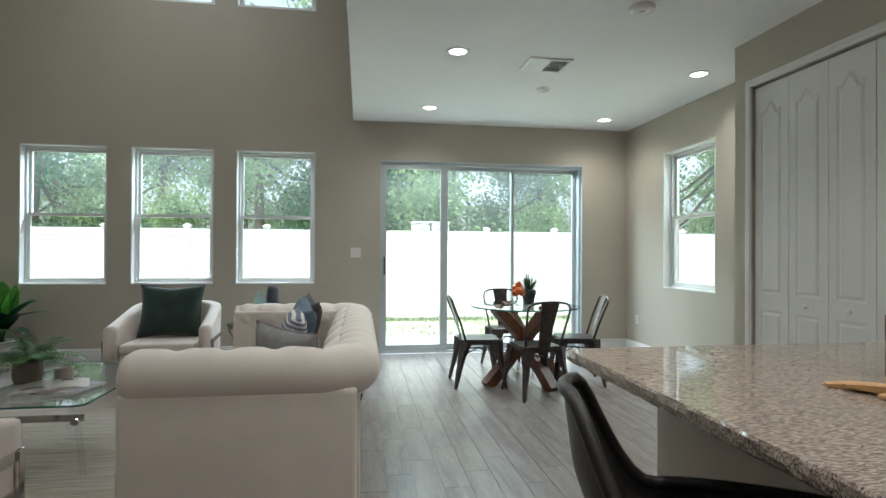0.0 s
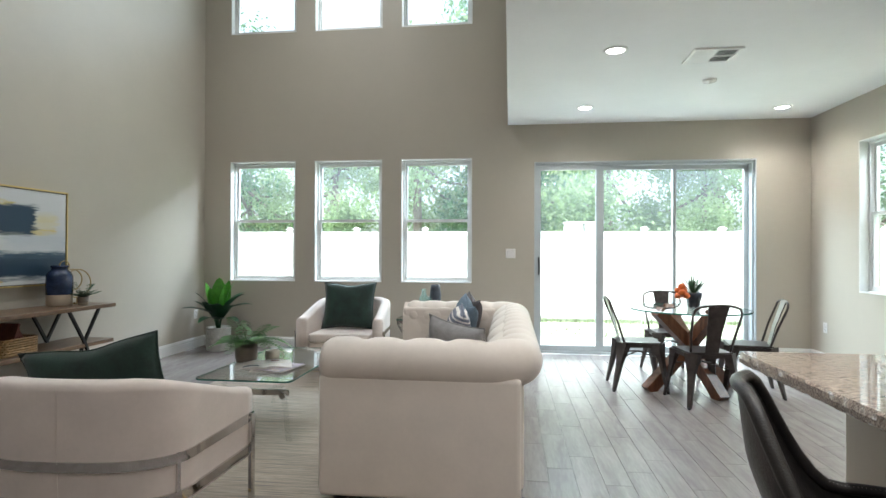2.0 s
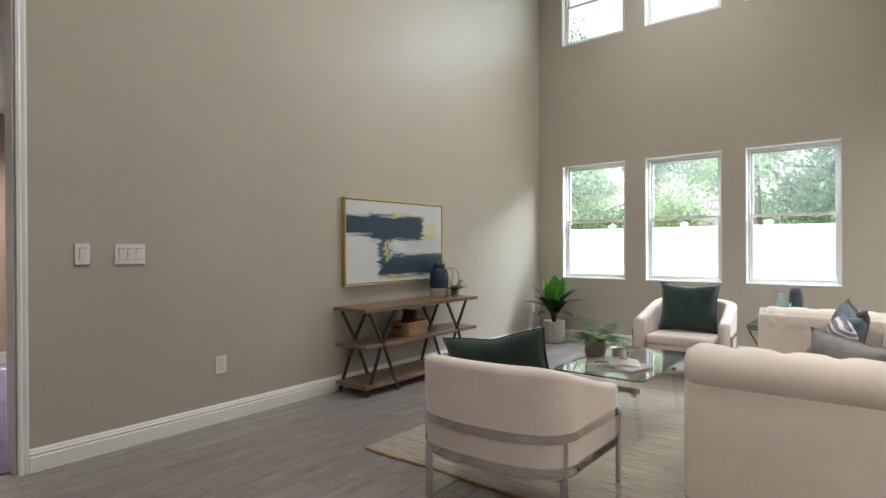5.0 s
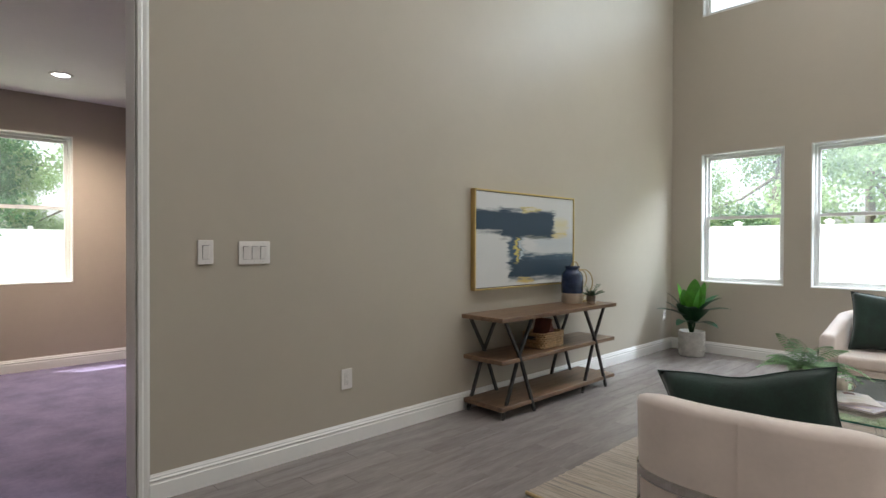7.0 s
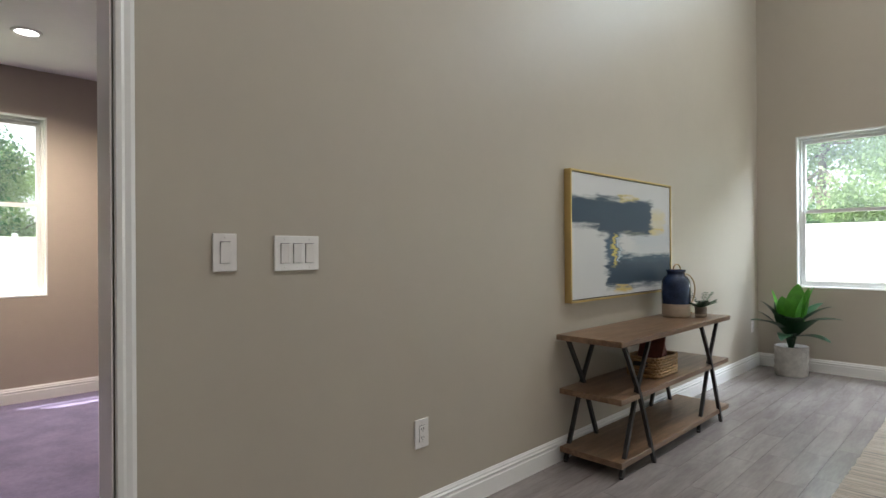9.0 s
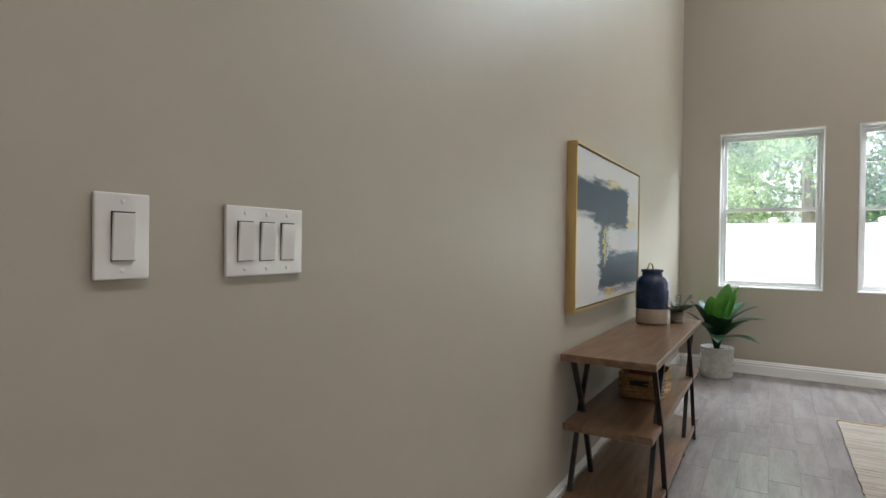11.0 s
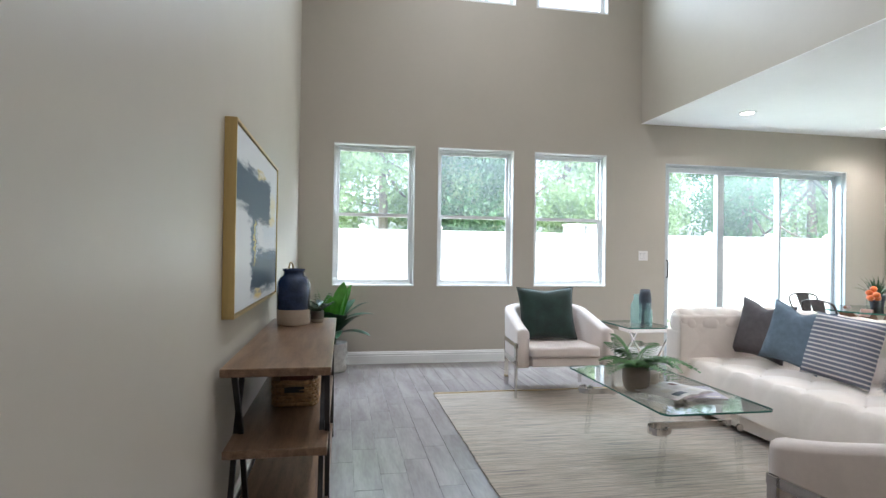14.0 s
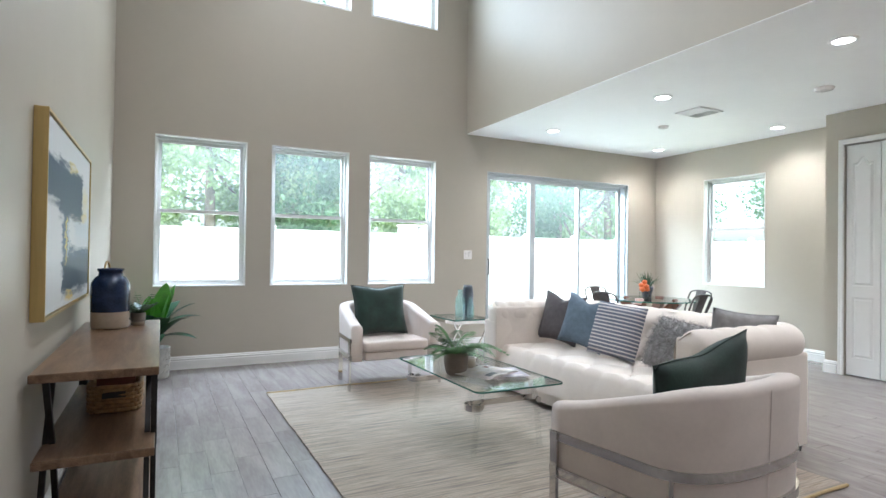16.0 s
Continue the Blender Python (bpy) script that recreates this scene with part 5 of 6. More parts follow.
pillow("cushion", pose(3.76, -2.73, 0.465, 14, -9, 104), 0.45, 0.46, 0.16, BLUE, "steel-blue linen cushion on the sofa", 0.13, 0.09, group="sofa cushions")
pillow("cushion", pose(3.73, -3.15, 0.450, 17, -4, 97), 0.47, 0.44, 0.17, STRIPE, "grey-blue and white striped cushion on the sofa", 0.05, group="sofa cushions")
pillow("cushion", pose(3.69, -3.78, 0.450, 24, -4, 84), 0.54, 0.38, 0.17, FUR, "shaggy grey fur cushion lying against the sofa back", 0.03, group="sofa cushions", fuzzy=True)
pillow("cushion", pose(3.93, -4.09, 0.485, 12, 6, -38), 0.40, 0.44, 0.15, GREY, "mid-grey textured cushion beside the near arm", 0.08, group="sofa cushions")


# ---- armchairs ----
def armchair(m, label):
    """Barrel chair; local origin on the floor under the middle of its front, sitter looks along +y, back towards -y."""
    ob = thing("armchair", m, label, "armchair", "pair of barrel armchairs")
    HW, D = 0.415, 0.635

    def outline(off, n=44):
        """Barrel plan, inset by off: near-straight sides, then a bowed back, from the left front round to the right front."""
        w, wb, d = HW - off, HW - 0.035 - off, D - off
        s0 = 0.415
        side = [(-w + (w - wb) * i / 9, -s0 * i / 9) for i in range(10)]
        pts = list(side)
        for i in range(1, n):
            t = math.pi * i / n
            c, s = math.cos(t), math.sin(t)
            pts.append((-wb * math.copysign(abs(c) ** 0.72, c), -s0 - (d - s0) * abs(s) ** 0.80))
        pts += [(-x, y) for x, y in reversed(side)]
        return pts

    outer, inner = outline(0.0), outline(0.095)
    n = len(outer)
    bm = bmesh.new()
    rings = []
    for i in range(n):
        o, q = Vector(outer[i]), Vector(inner[i])
        t = i / (n - 1)
        f = min(1, max(0, -o.y / 0.60))
        top = 0.600 + 0.175 * (0.65 * f + 0.35 * f * f * (3 - 2 * f))
        low = 0.275
        mid = (o + q) / 2
        ring = []
        sec = [(0.02, low), (0.0, low + 0.02), (0.0, top - 0.035), (0.06, top - 0.010), (0.30, top), (0.70, top), (0.94, top - 0.010), (1.0, top - 0.035), (1.0, low + 0.02), (0.98, low)]
        lean = 0.018 * f
        for k, z in sec:
            p = o.lerp(q, k)
            p = p + (p.normalized() * lean * ((z - low) / (top - low)) if f else Vector((0, 0)))
            ring.append(bm.verts.new((p.x, p.y, z)))
        rings.append(ring)
    for a, b in zip(rings, rings[1:]):
        for q in range(len(a)):
            bm.faces.new((a[q], a[(q + 1) % len(a)], b[(q + 1) % len(a)], b[q]))
    bm.faces.new(rings[0])
    bm.faces.new(rings[-1])
    part("shell", bm, CHAIRFAB, ob, "curved upholstered arms and back", smooth=True)
    bm = bmesh.new()
    tube(bm, [(0.0, -D - 0.002, 0.28), (0.0, -D - 0.012, 0.50), (0.0, -D - 0.0185, 0.755)], 0.0014, 5)
    part("seam", bm, CHAIRFAB, ob)
    bm = bmesh.new()
    box(bm, -HW + 0.125, HW - 0.125, -0.50, -0.004, 0.275, 0.350, 0.012, 2)
    part("seat_base", bm, CHAIRFAB, ob)
    bm = bmesh.new()
    box(bm, -HW + 0.120, HW - 0.120, -0.51, 0.012, 0.352, 0.448, 0.030, 4)
    part("seat_cushion", bm, CHAIRFAB, ob, smooth=True)
    # tufts inside the back
    for row, z in ((0, 0.62), (1, 0.53)):
        for k in range(-2, 3):
            a = k * 0.34 + (0.17 if row else 0)
            x, y = 0.30 * math.sin(a), -0.30 - 0.235 * math.cos(a)
            bm = bmesh.new()
            lathe(bm, [(0, 0.010), (0.009, 0.007), (0.012, 0)], 10)
            part("button", bm, CHAIRFAB, ob, at=pose(x, y - 0.012, z, -90, 0, math.degrees(-a)))
    # chrome frame: two flat bands and four posts
    band = [(x * 1.012, y - (0.006 if y < -0.4 else 0)) for x, y in outer]
    for z in (0.462, 0.312):
        bm = bmesh.new()
        sweep(bm, [(x, y, z) for x, y in band], rect(0.006, 0.019))
        part("band", bm, CHROME, ob, "polished chrome band")
    for sx in (-1, 1):
        bm = bmesh.new()
        box(bm, sx * (HW + 0.008) - 0.008, sx * (HW + 0.008) + 0.008, -0.045, -0.007, 0.0, 0.481, 0.0015, 1)
        part("leg", bm, CHROME, ob, "chrome front leg")
        bm = bmesh.new()
        bx, by = sx * 0.350, -0.520
        bar(bm, (bx, by, 0.0), (bx, by, 0.481), 0.036, 0.014, up=(sx * 0.5, 1, 0))
        part("leg", bm, CHROME, ob, "chrome rear leg")
    bm = bmesh.new()
    bar(bm, (-0.33, -0.515, 0.262), (0.33, -0.515, 0.262), 0.03, 0.012)
    part("stretcher", bm, CHROME, ob)
    return ob


armchair(pose(2.485, -1.70, 0, 0, 0, 180) @ Matrix.Diagonal((1.08, 1.08, 1, 1)), "ivory velvet barrel armchair in chrome frame facing the camera side")
armchair(pose(2.49, -4.515, 0.010, 0, 0, 3.5) @ Matrix.Diagonal((1.08, 1.08, 1, 1)), "ivory velvet barrel armchair in chrome frame seen from behind")
pillow("cushion", pose(2.465, -1.325, 0.450, -13, 0, 2), 0.58, 0.51, 0.16, GREEN, "dark green velvet cushion on the far armchair", 0.10, 0.03)
pillow("cushion", pose(2.52, -4.92, 0.535, 9, -10, 3), 0.61, 0.37, 0.14, GREEN, "dark green velvet cushion with a slumped top in the near armchair", 0.09, 0.05)


# ---- coffee table ----
GX0, GX1, GY0, GY1, GZ = 2.155, 2.81, -3.72, -2.49, 0.45
ct = thing("coffee_table", pose((GX0 + GX1) / 2, (GY0 + GY1) / 2, 0.010), "clear glass coffee table on acrylic legs with chrome bars", "coffee table")
gx, gy, gz = (GX1 - GX0) / 2, (GY1 - GY0) / 2, GZ - 0.010


def rounded_rect(hx, hy, r, n=6):
    out = []
    for cx, cy, a0 in ((hx - r, hy - r, 0), (-hx + r, hy - r, 90), (-hx + r, -hy + r, 180), (hx - r, -hy + r, 270)):
        for i in range(n + 1):
            a = radians(a0 + 90 * i / n)
            out.append((cx + r * math.cos(a), cy + r * math.sin(a)))
    return out


def slab(bm, outline, z0, z1):
    lo, hi = [bm.verts.new((x, y, z0)) for x, y in outline], [bm.verts.new((x, y, z1)) for x, y in outline]
    bm.faces.new(lo[::-1])
    bm.faces.new(hi)
    return lo, hi


def rim(bm, outline, z0, z1):
    lo, hi = [bm.verts.new((x, y, z0)) for x, y in outline], [bm.verts.new((x, y, z1)) for x, y in outline]
    for i in range(len(lo)):
        j = (i + 1) % len(lo)
        bm.faces.new((lo[i], lo[j], hi[j], hi[i]))


ol = rounded_rect(gx, gy, 0.05)
bm = bmesh.new()
slab(bm, ol, gz - 0.009, gz)
part("glass_top", bm, TGLASS, ct, "clear greenish glass top")
bm = bmesh.new()
rim(bm, ol, gz - 0.0095, gz + 0.0005)
part("glass_edge", bm, GLASS_EDGE, ct, "dark green polished glass edge")
for sy in (-1, 1):
    y = sy * (gy - 0.17)
    for sx in (-1, 1):
        x = sx * (gx - 0.11)
        bm = bmesh.new()
        sweep(bm, [(x - sx * 0.03, y, gz - 0.014), (x, y, gz - 0.12), (x + sx * 0.012, y, gz - 0.22), (x + sx * 0.035, y, 0.0)], rect(0.013, 0.015), up=(0, 1, 0))
        part("leg", bm, ACRYLIC, ct, "clear acrylic curved leg")
        bm = bmesh.new()
        lathe(bm, [(0, -0.006), (0.020, -0.006), (0.020, 0.006), (0, 0.006)], 16, (0, 0, 0))
        part("boss", bm, CHROME, ct, at=pose(x, y + sy * 0.026, gz - 0.13, 90, 0, 0))
    bm = bmesh.new()
    z = gz - 0.13
    pts = [(-gx + 0.09, y + sy * 0.05, z)] + [(-gx + 0.02 + 0.06 * (1 - math.sin(t)), y + sy * (0.0) - sy * 0.0 + sy * 0.06 * math.cos(t) * 1.0, z) for t in [math.pi * i / 8 for i in range(9)]] + [(gx - 0.10, y - sy * 0.06, z)]
    sweep(bm, pts, rect(0.005, 0.019))
    part("chrome_bar", bm, CHROME, ct, "flat polished chrome bar")

fern(2.275, -3.23, GZ + 0.001)


def mug(x, y, z, yaw):
    ob = thing("mug", pose(x, y, z, 0, 0, yaw), "cream stoneware mug on the glass table", "mug")
    bm = bmesh.new()
    lathe(bm, [(0, 0), (0.036, 0), (0.048, 0.012), (0.052, 0.04), (0.050, 0.088), (0.046, 0.088), (0.046, 0.03), (0, 0.012)], 30)
    part("body", bm, CUP, ob, smooth=True)
    bm = bmesh.new()
    tube(bm, [(0.049, 0, 0.075), (0.072, 0, 0.074), (0.084, 0, 0.055), (0.076, 0, 0.032), (0.050, 0, 0.024)], 0.006, 8)
    part("handle", bm, CUP, ob, smooth=True)


mug(2.43, -3.13, GZ + 0.001, 10)


def open_book(x, y, z, yaw, w, h, lift, label, seed):
    ob = thing("magazine", pose(x, y, z, 0, 0, yaw), label, "magazine", "magazines on the coffee table")
    r = random.Random(seed)
    for sgn in (-1, 1):
        bm = bmesh.new()
        prev = None
        for i in range(9):
            t = i / 8
            zz = lift * math.sin(math.pi * min(1, t * 1.1)) * (1 - 0.35 * t) + 0.008 * (1 - t) + 0.002
            cur = [bm.verts.new((sgn * w * t, s * h / 2, v)) for s in (-1, 1) for v in (zz, 0.0005)]
            if prev:
                bm.faces.new((prev[0], cur[0], cur[2], prev[2]))
                bm.faces.new((prev[0], prev[1], cur[1], cur[0]))
                bm.faces.new((prev[2], cur[2], cur[3], prev[3]))
            prev = cur
        bm.faces.new((prev[0], prev[1], prev[3], prev[2]))
        part("page_block", bm, PAPER, ob, smooth=False)
        for k in range(3):
            a, b = r.uniform(0.1, 0.35), r.uniform(0.5, 0.9)
            c = -0.4 + 0.28 * k
            bm = bmesh.new()
            pr = None
            for i in range(5):
                t = a + (b - a) * i / 4
                zz = lift * math.sin(math.pi * min(1, t * 1.1)) * (1 - 0.35 * t) + 0.008 * (1 - t) + 0.0035
                cur = [bm.verts.new((sgn * w * t, s * h, zz)) for s in (c, c + 0.17)]
                if pr:
                    bm.faces.new((pr[0], cur[0], cur[1], pr[1]))
                pr = cur
            part("printed_block", bm, r.choice((TAUPE, REDWOOD, SLATE, CUP, CUP)), ob)


def closed_magazine(x, y, z, yaw, w, h, t, cover, label, seed):
    """A thin stapled magazine with a printed cover and white page edges."""
    ob = thing("magazine", pose(x, y, z, 0, 0, yaw), label, "magazine", "magazines on the coffee table")
    part("page_block", boxes((-w / 2 + 0.002, w / 2 - 0.002, -h / 2 + 0.002, h / 2 - 0.002, 0.0008, t - 0.0008)), PAPER, ob, "white page edges")
    part("cover", boxes((-w / 2, w / 2, -h / 2, h / 2, 0.0, 0.0007), (-w / 2, w / 2, -h / 2, h / 2, t - 0.0007, t)), cover, ob, "printed paper cover")
    rr = random.Random(seed)
    for k in range(4):
        bx, by = rr.uniform(-w * 0.3, w * 0.1), -h * 0.4 + h * 0.2 * k
        part("printed_block", boxes((bx, bx + w * rr.uniform(0.2, 0.38), by, by + h * rr.uniform(0.05, 0.15), t + 0.0002, t + 0.0005)), rr.choice((TAUPE, SLATE, CUP, PLUM)), ob)
    return ob


COVER = mat("muted_mauve_print", (0.30, 0.25, 0.30), 0.35, vary=0.6, scale=9)
closed_magazine(2.50, -3.33, GZ + 0.001, 16, 0.23, 0.30, 0.007, PAPER, "pale magazine at the bottom of the pile", 4)
closed_magazine(2.59, -3.37, GZ + 0.0095, -14, 0.225, 0.29, 0.009, COVER, "magazine with a mauve and grey cover on the glass table", 6)
open_book(2.46, -3.34, GZ + 0.0195, 24, 0.19, 0.27, 0.012, "open magazine with pale curling pages on the pile", 3)

# ---- side table with bottles ----
st = thing("side_table", pose(3.29, -1.44, 0.0), "small glass side table on thin chrome crossed legs", "side table")
tx, ty, tz = 0.22, 0.28, 0.612
ol = rounded_rect(tx, ty, 0.02, 3)
bm = bmesh.new()
slab(bm, ol, tz - 0.010, tz)
part("glass_top", bm, TGLASS, st)
bm = bmesh.new()
rim(bm, ol, tz - 0.011, tz + 0.0005)
part("glass_edge", bm, GLASS_EDGE, st)
part("frame", boxes((-tx + 0.01, tx - 0.01, -ty + 0.01, -ty + 0.025, tz - 0.045, tz - 0.0115), (-tx + 0.01, tx - 0.01, ty - 0.025, ty - 0.01, tz - 0.045, tz - 0.0115), (-tx + 0.01, -tx + 0.025, -ty + 0.026, ty - 0.026, tz - 0.045, tz - 0.0115), (tx - 0.025, tx - 0.01, -ty + 0.026, ty - 0.026, tz - 0.045, tz - 0.0115)), CHROME, st)
for sx in (-1, 1):
    for sy in (-1, 1):
        bm = bmesh.new()
        bar(bm, (sx * (tx - 0.018), sy * (ty - 0.018), tz - 0.046), (sx * 0.05, sy * (ty - 0.018), 0.30), 0.016, 0.016)
        bar(bm, (sx * 0.05, sy * (ty - 0.018), 0.30), (sx * (tx - 0.03), sy * (ty - 0.018), 0.0), 0.016, 0.016)
        part("leg", bm, CHROME, st)


def bottle(name, x, y, z, prof, material, label):
    ob = thing(name, pose(x, y, z), label, "vase", "vases on the side table")
    bm = bmesh.new()
    lathe(bm, prof, 32)
    part("body", bm, material, ob, smooth=True)
    return ob


bottle("glass_bottle", 3.305, -1.42, 0.613, [(0, 0.0), (0.045, 0.0), (0.052, 0.01), (0.055, 0.15), (0.050, 0.19), (0.026, 0.225), (0.022, 0.262), (0.030, 0.268), (0.030, 0.282), (0.022, 0.282)], TEAL, "teal glass jar bottle on the side table")
bottle("glass_bottle", 3.385, -1.50, 0.613, [(0, 0.0), (0.030, 0.0), (0.036, 0.01), (0.038, 0.10), (0.030, 0.14), (0.017, 0.17), (0.017, 0.20), (0.021, 0.205)], TEAL, "smaller teal glass bottle on the side table")
bottle("ceramic_vase", 3.42, -1.38, 0.613, [(0, 0.0), (0.040, 0.0), (0.050, 0.02), (0.058, 0.12), (0.060, 0.22), (0.052, 0.29), (0.045, 0.325), (0.040, 0.325), (0.040, 0.30), (0, 0.29)], SLATE, "ribbed slate-blue ceramic vase on the side table")

# ---- dining set ----
DX, DY = 5.87, -1.62
dt = thing("dining_table", pose(DX, DY, 0.0), "round glass dining table on crossed dark red-brown beams", "dining table")
ol = [(0.535 * math.cos(2 * math.pi * i / 64), 0.535 * math.sin(2 * math.pi * i / 64)) for i in range(64)]
bm = bmesh.new()
slab(bm, ol, 0.740, 0.752)
part("tabletop", bm, TGLASS, dt, "clear round glass top")
bm = bmesh.new()
rim(bm, ol, 0.7395, 0.7525)
part("glass_edge", bm, GLASS_EDGE, dt)
for i in range(4):
    a = radians(20 + 90 * i)
    c, s = math.cos(a), math.sin(a)
    bm = bmesh.new()
    sweep(bm, [(0.44 * c, 0.44 * s, 0.0), (-0.34 * c - 0.0 * s, -0.34 * s, 0.737)], rect(0.050, 0.050))
    part("leg", bm, TABLEWOOD, dt, "square dark wood beam")


def metal_chair(m):
    """Pressed-steel cafe chair; sits facing +y, back at -y."""
    ob = thing("dining_chair", m, "dark gunmetal steel cafe chair at the round table", "chair", "metal chairs round the dining table")
    bm = bmesh.new()
    box(bm, -0.18, 0.18, -0.18, 0.18, 0.432, 0.450, 0.008, 2)
    part("seat", bm, GUNMETAL, ob)
    bm = bmesh.new()
    for a, b in (((-0.178, -0.178), (0.178, -0.178)), ((-0.178, 0.178), (0.178, 0.178)), ((-0.178, -0.178), (-0.178, 0.178)), ((0.178, -0.178), (0.178, 0.178))):
        bar(bm, (*a, 0.418), (*b, 0.418), 0.008, 0.034)
    part("apron", bm, GUNMETAL, ob)
    for sx in (-1, 1):
        for sy in (-1, 1):
            bm = bmesh.new()
            tx_, ty_ = sx * 0.158, sy * 0.158
            bx_, by_ = sx * 0.225, sy * (0.225 if sy > 0 else 0.250)
            pts = [(tx_, ty_, 0.435), (tx_ + (bx_ - tx_) * 0.35, ty_ + (by_ - ty_) * 0.35, 0.28), (bx_, by_, 0.010)]
            sweep(bm, pts, [(-0.030, -0.014), (0.0, -0.022), (0.030, -0.014), (0.024, 0.014), (-0.024, 0.014)], scales=[2.3, 1.15, 0.6], up=(sx, sy, 0.2))
            part("leg", bm, GUNMETAL, ob)
            bm = bmesh.new()
            lathe(bm, [(0, 0), (0.013, 0), (0.015, 0.018), (0, 0.018)], 10, (bx_, by_, 0))
            part("rubber_foot", bm, SLOT, ob)
    bm = bmesh.new()
    for a, b in (((-0.18, -0.18), (0.18, 0.18)), ((-0.18, 0.18), (0.18, -0.18))):
        tube(bm, [(a[0], a[1], 0.30), (0, 0, 0.345), (b[0], b[1], 0.30)], 0.006, 6)
    part("brace", bm, GUNMETAL, ob)
    bm = bmesh.new()
    pts = [(-0.165, -0.150, 0.445), (-0.188, -0.205, 0.62), (-0.200, -0.262, 0.76)]
    for i in range(9):
        t = math.pi * i / 8
        pts.append((-0.197 * math.copysign(abs(math.cos(t)) ** 0.8, math.cos(t)), -0.272 - 0.022 * math.sin(t), 0.785 + 0.065 * math.sin(t) ** 0.7))
    pts += [(0.200, -0.262, 0.76), (0.188, -0.205, 0.62), (0.165, -0.150, 0.445)]
    tube(bm, pts, 0.0105, 8)
    part("back_frame", bm, GUNMETAL, ob, smooth=True)
    bm = bmesh.new()
    sweep(bm, [(0, -0.172, 0.445), (0, -0.215, 0.62), (0, -0.262, 0.76), (0, -0.292, 0.846)], rect(0.066, 0.0035), scales=[0.85, 0.95, 1.15, 1.3], up=(0, 1, 0.1))
    part("backrest", bm, GUNMETAL, ob, "flat steel back slat")
    return ob


ch = metal_chair(pose(5.40, -1.63, 0, 0, 0, -92))
copy_thing(ch, pose(5.83, -2.09, 0, 0, 0, 8))
copy_thing(ch, pose(6.37, -1.68, 0, 0, 0, 78))
copy_thing(ch, pose(5.88, -0.94, 0, 0, 0, 182))

# things on the table
jar = thing("glass_jar", pose(5.82, -1.58, 0.753), "clear glass jar heaped with oranges", "jar")
bm = bmesh.new()
lathe(bm, [(0, 0.004), (0.055, 0.004), (0.060, 0.01), (0.062, 0.13)], 28)
part("glass", bm, CLEAR, jar, smooth=True)
rng = random.Random(3)
for i, (ox, oy, oz) in enumerate(((-0.035, 0.0, 0.115), (0.035, -0.01, 0.118), (0.0, 0.04, 0.12), (-0.01, -0.04, 0.15), (0.022, 0.022, 0.165), (-0.03, 0.02, 0.168), (0.0, 0.0, 0.205))):
    bm = bmesh.new()
    bmesh.ops.create_icosphere(bm, subdivisions=3, radius=0.033, matrix=Matrix.Translation((ox, oy, oz)) @ Matrix.Diagonal((1, 1, 0.92, 1)))
    o = part("fruit", bm, ORANGE, jar, "orange fruit", smooth=True)
pl = thing("potted_plant", pose(5.95, -1.50, 0.753), "grassy green plant in a slate-blue pot", "potted plant")
bm = bmesh.new()
lathe(bm, [(0, 0), (0.052, 0), (0.066, 0.085), (0.072, 0.087), (0.076, 0.125), (0.076, 0.145), (0.064, 0.145), (0.060, 0.12), (0, 0.12)], 28)
part("pot", bm, SLATE, pl, smooth=True)
for i in range(60):
    a = i * 2.4
    bm = bmesh.new()
    blade(bm, (0.02 * math.cos(a), 0.02 * math.sin(a), 0.12), a, rng.uniform(0.14, 0.30), 0.013, rng.uniform(0.05, 0.4), rng.uniform(0.7, 1.5), 5)
    part("leaf", bm, SUCC, pl)

# ---- kitchen island and stool ----
IX0, IX1, IY0, IY1, IZ = 4.98, 6.98, -8.1, -5.02, 0.930
base = thing("kitchen_island", pose(0, 0, 0), "greige painted kitchen island base under the granite", "kitchen island")
part("body", boxes((IX0 + 0.325, 6.88, IY0 + 0.1, IY1 - 0.05, 0.0, IZ - 0.041)), ISLAND, base)
part("kick_board", boxes((IX0 + 0.313, IX0 + 0.324, IY0 + 0.1, IY1 - 0.05, 0.0, 0.13)), TRIM, base)
top = thing("countertop", pose(0, 0, 0), "speckled beige granite worktop with chiselled edge", "countertop")
bm = bmesh.new()
rng = random.Random(12)
outl = [(IX0 + 0.03, IY1), (IX1, IY1), (IX1, IY0), (IX0, IY0)]
edge = []
for k in range(5):
    a = radians(90 + 90 * k / 4)
    edge.append((IX0 + 0.03 + 0.03 * math.cos(a), IY1 - 0.03 + 0.03 * math.sin(a)))
ny = 150
west = [(IX0, IY1 - 0.03 - (IY1 - 0.03 - IY0) * i / ny) for i in range(1, ny + 1)]
north = [(IX1 - (IX1 - IX0 - 0.03) * i / 60, IY1) for i in range(61)]
ringp = north[:-1] + edge + west + [(IX1, IY0)]
layers = []
for li, (z, off) in enumerate(((IZ, 0.004), (IZ - 0.006, 0.0), (IZ - 0.020, -0.002), (IZ - 0.033, 0.0), (IZ - 0.040, 0.006))):
    row = []
    for x, y in ringp:
        j = rng.uniform(-0.0025, 0.0025) if li else rng.uniform(-0.001, 0.001)
        row.append(bm.verts.new((x + (off + j if x < IX0 + 0.02 else 0), y - (off + j if y > IY1 - 0.02 else 0), z)))
    layers.append(row)
for a, b in zip(layers, layers[1:]):
    for i in range(len(a)):
        j = (i + 1) % len(a)
        bm.faces.new((a[i], a[j], b[j], b[i]))
bm.faces.new(layers[0])
bm.faces.new(layers[-1])
part("slab", bm, GRANITE, top, "polished speckled granite")


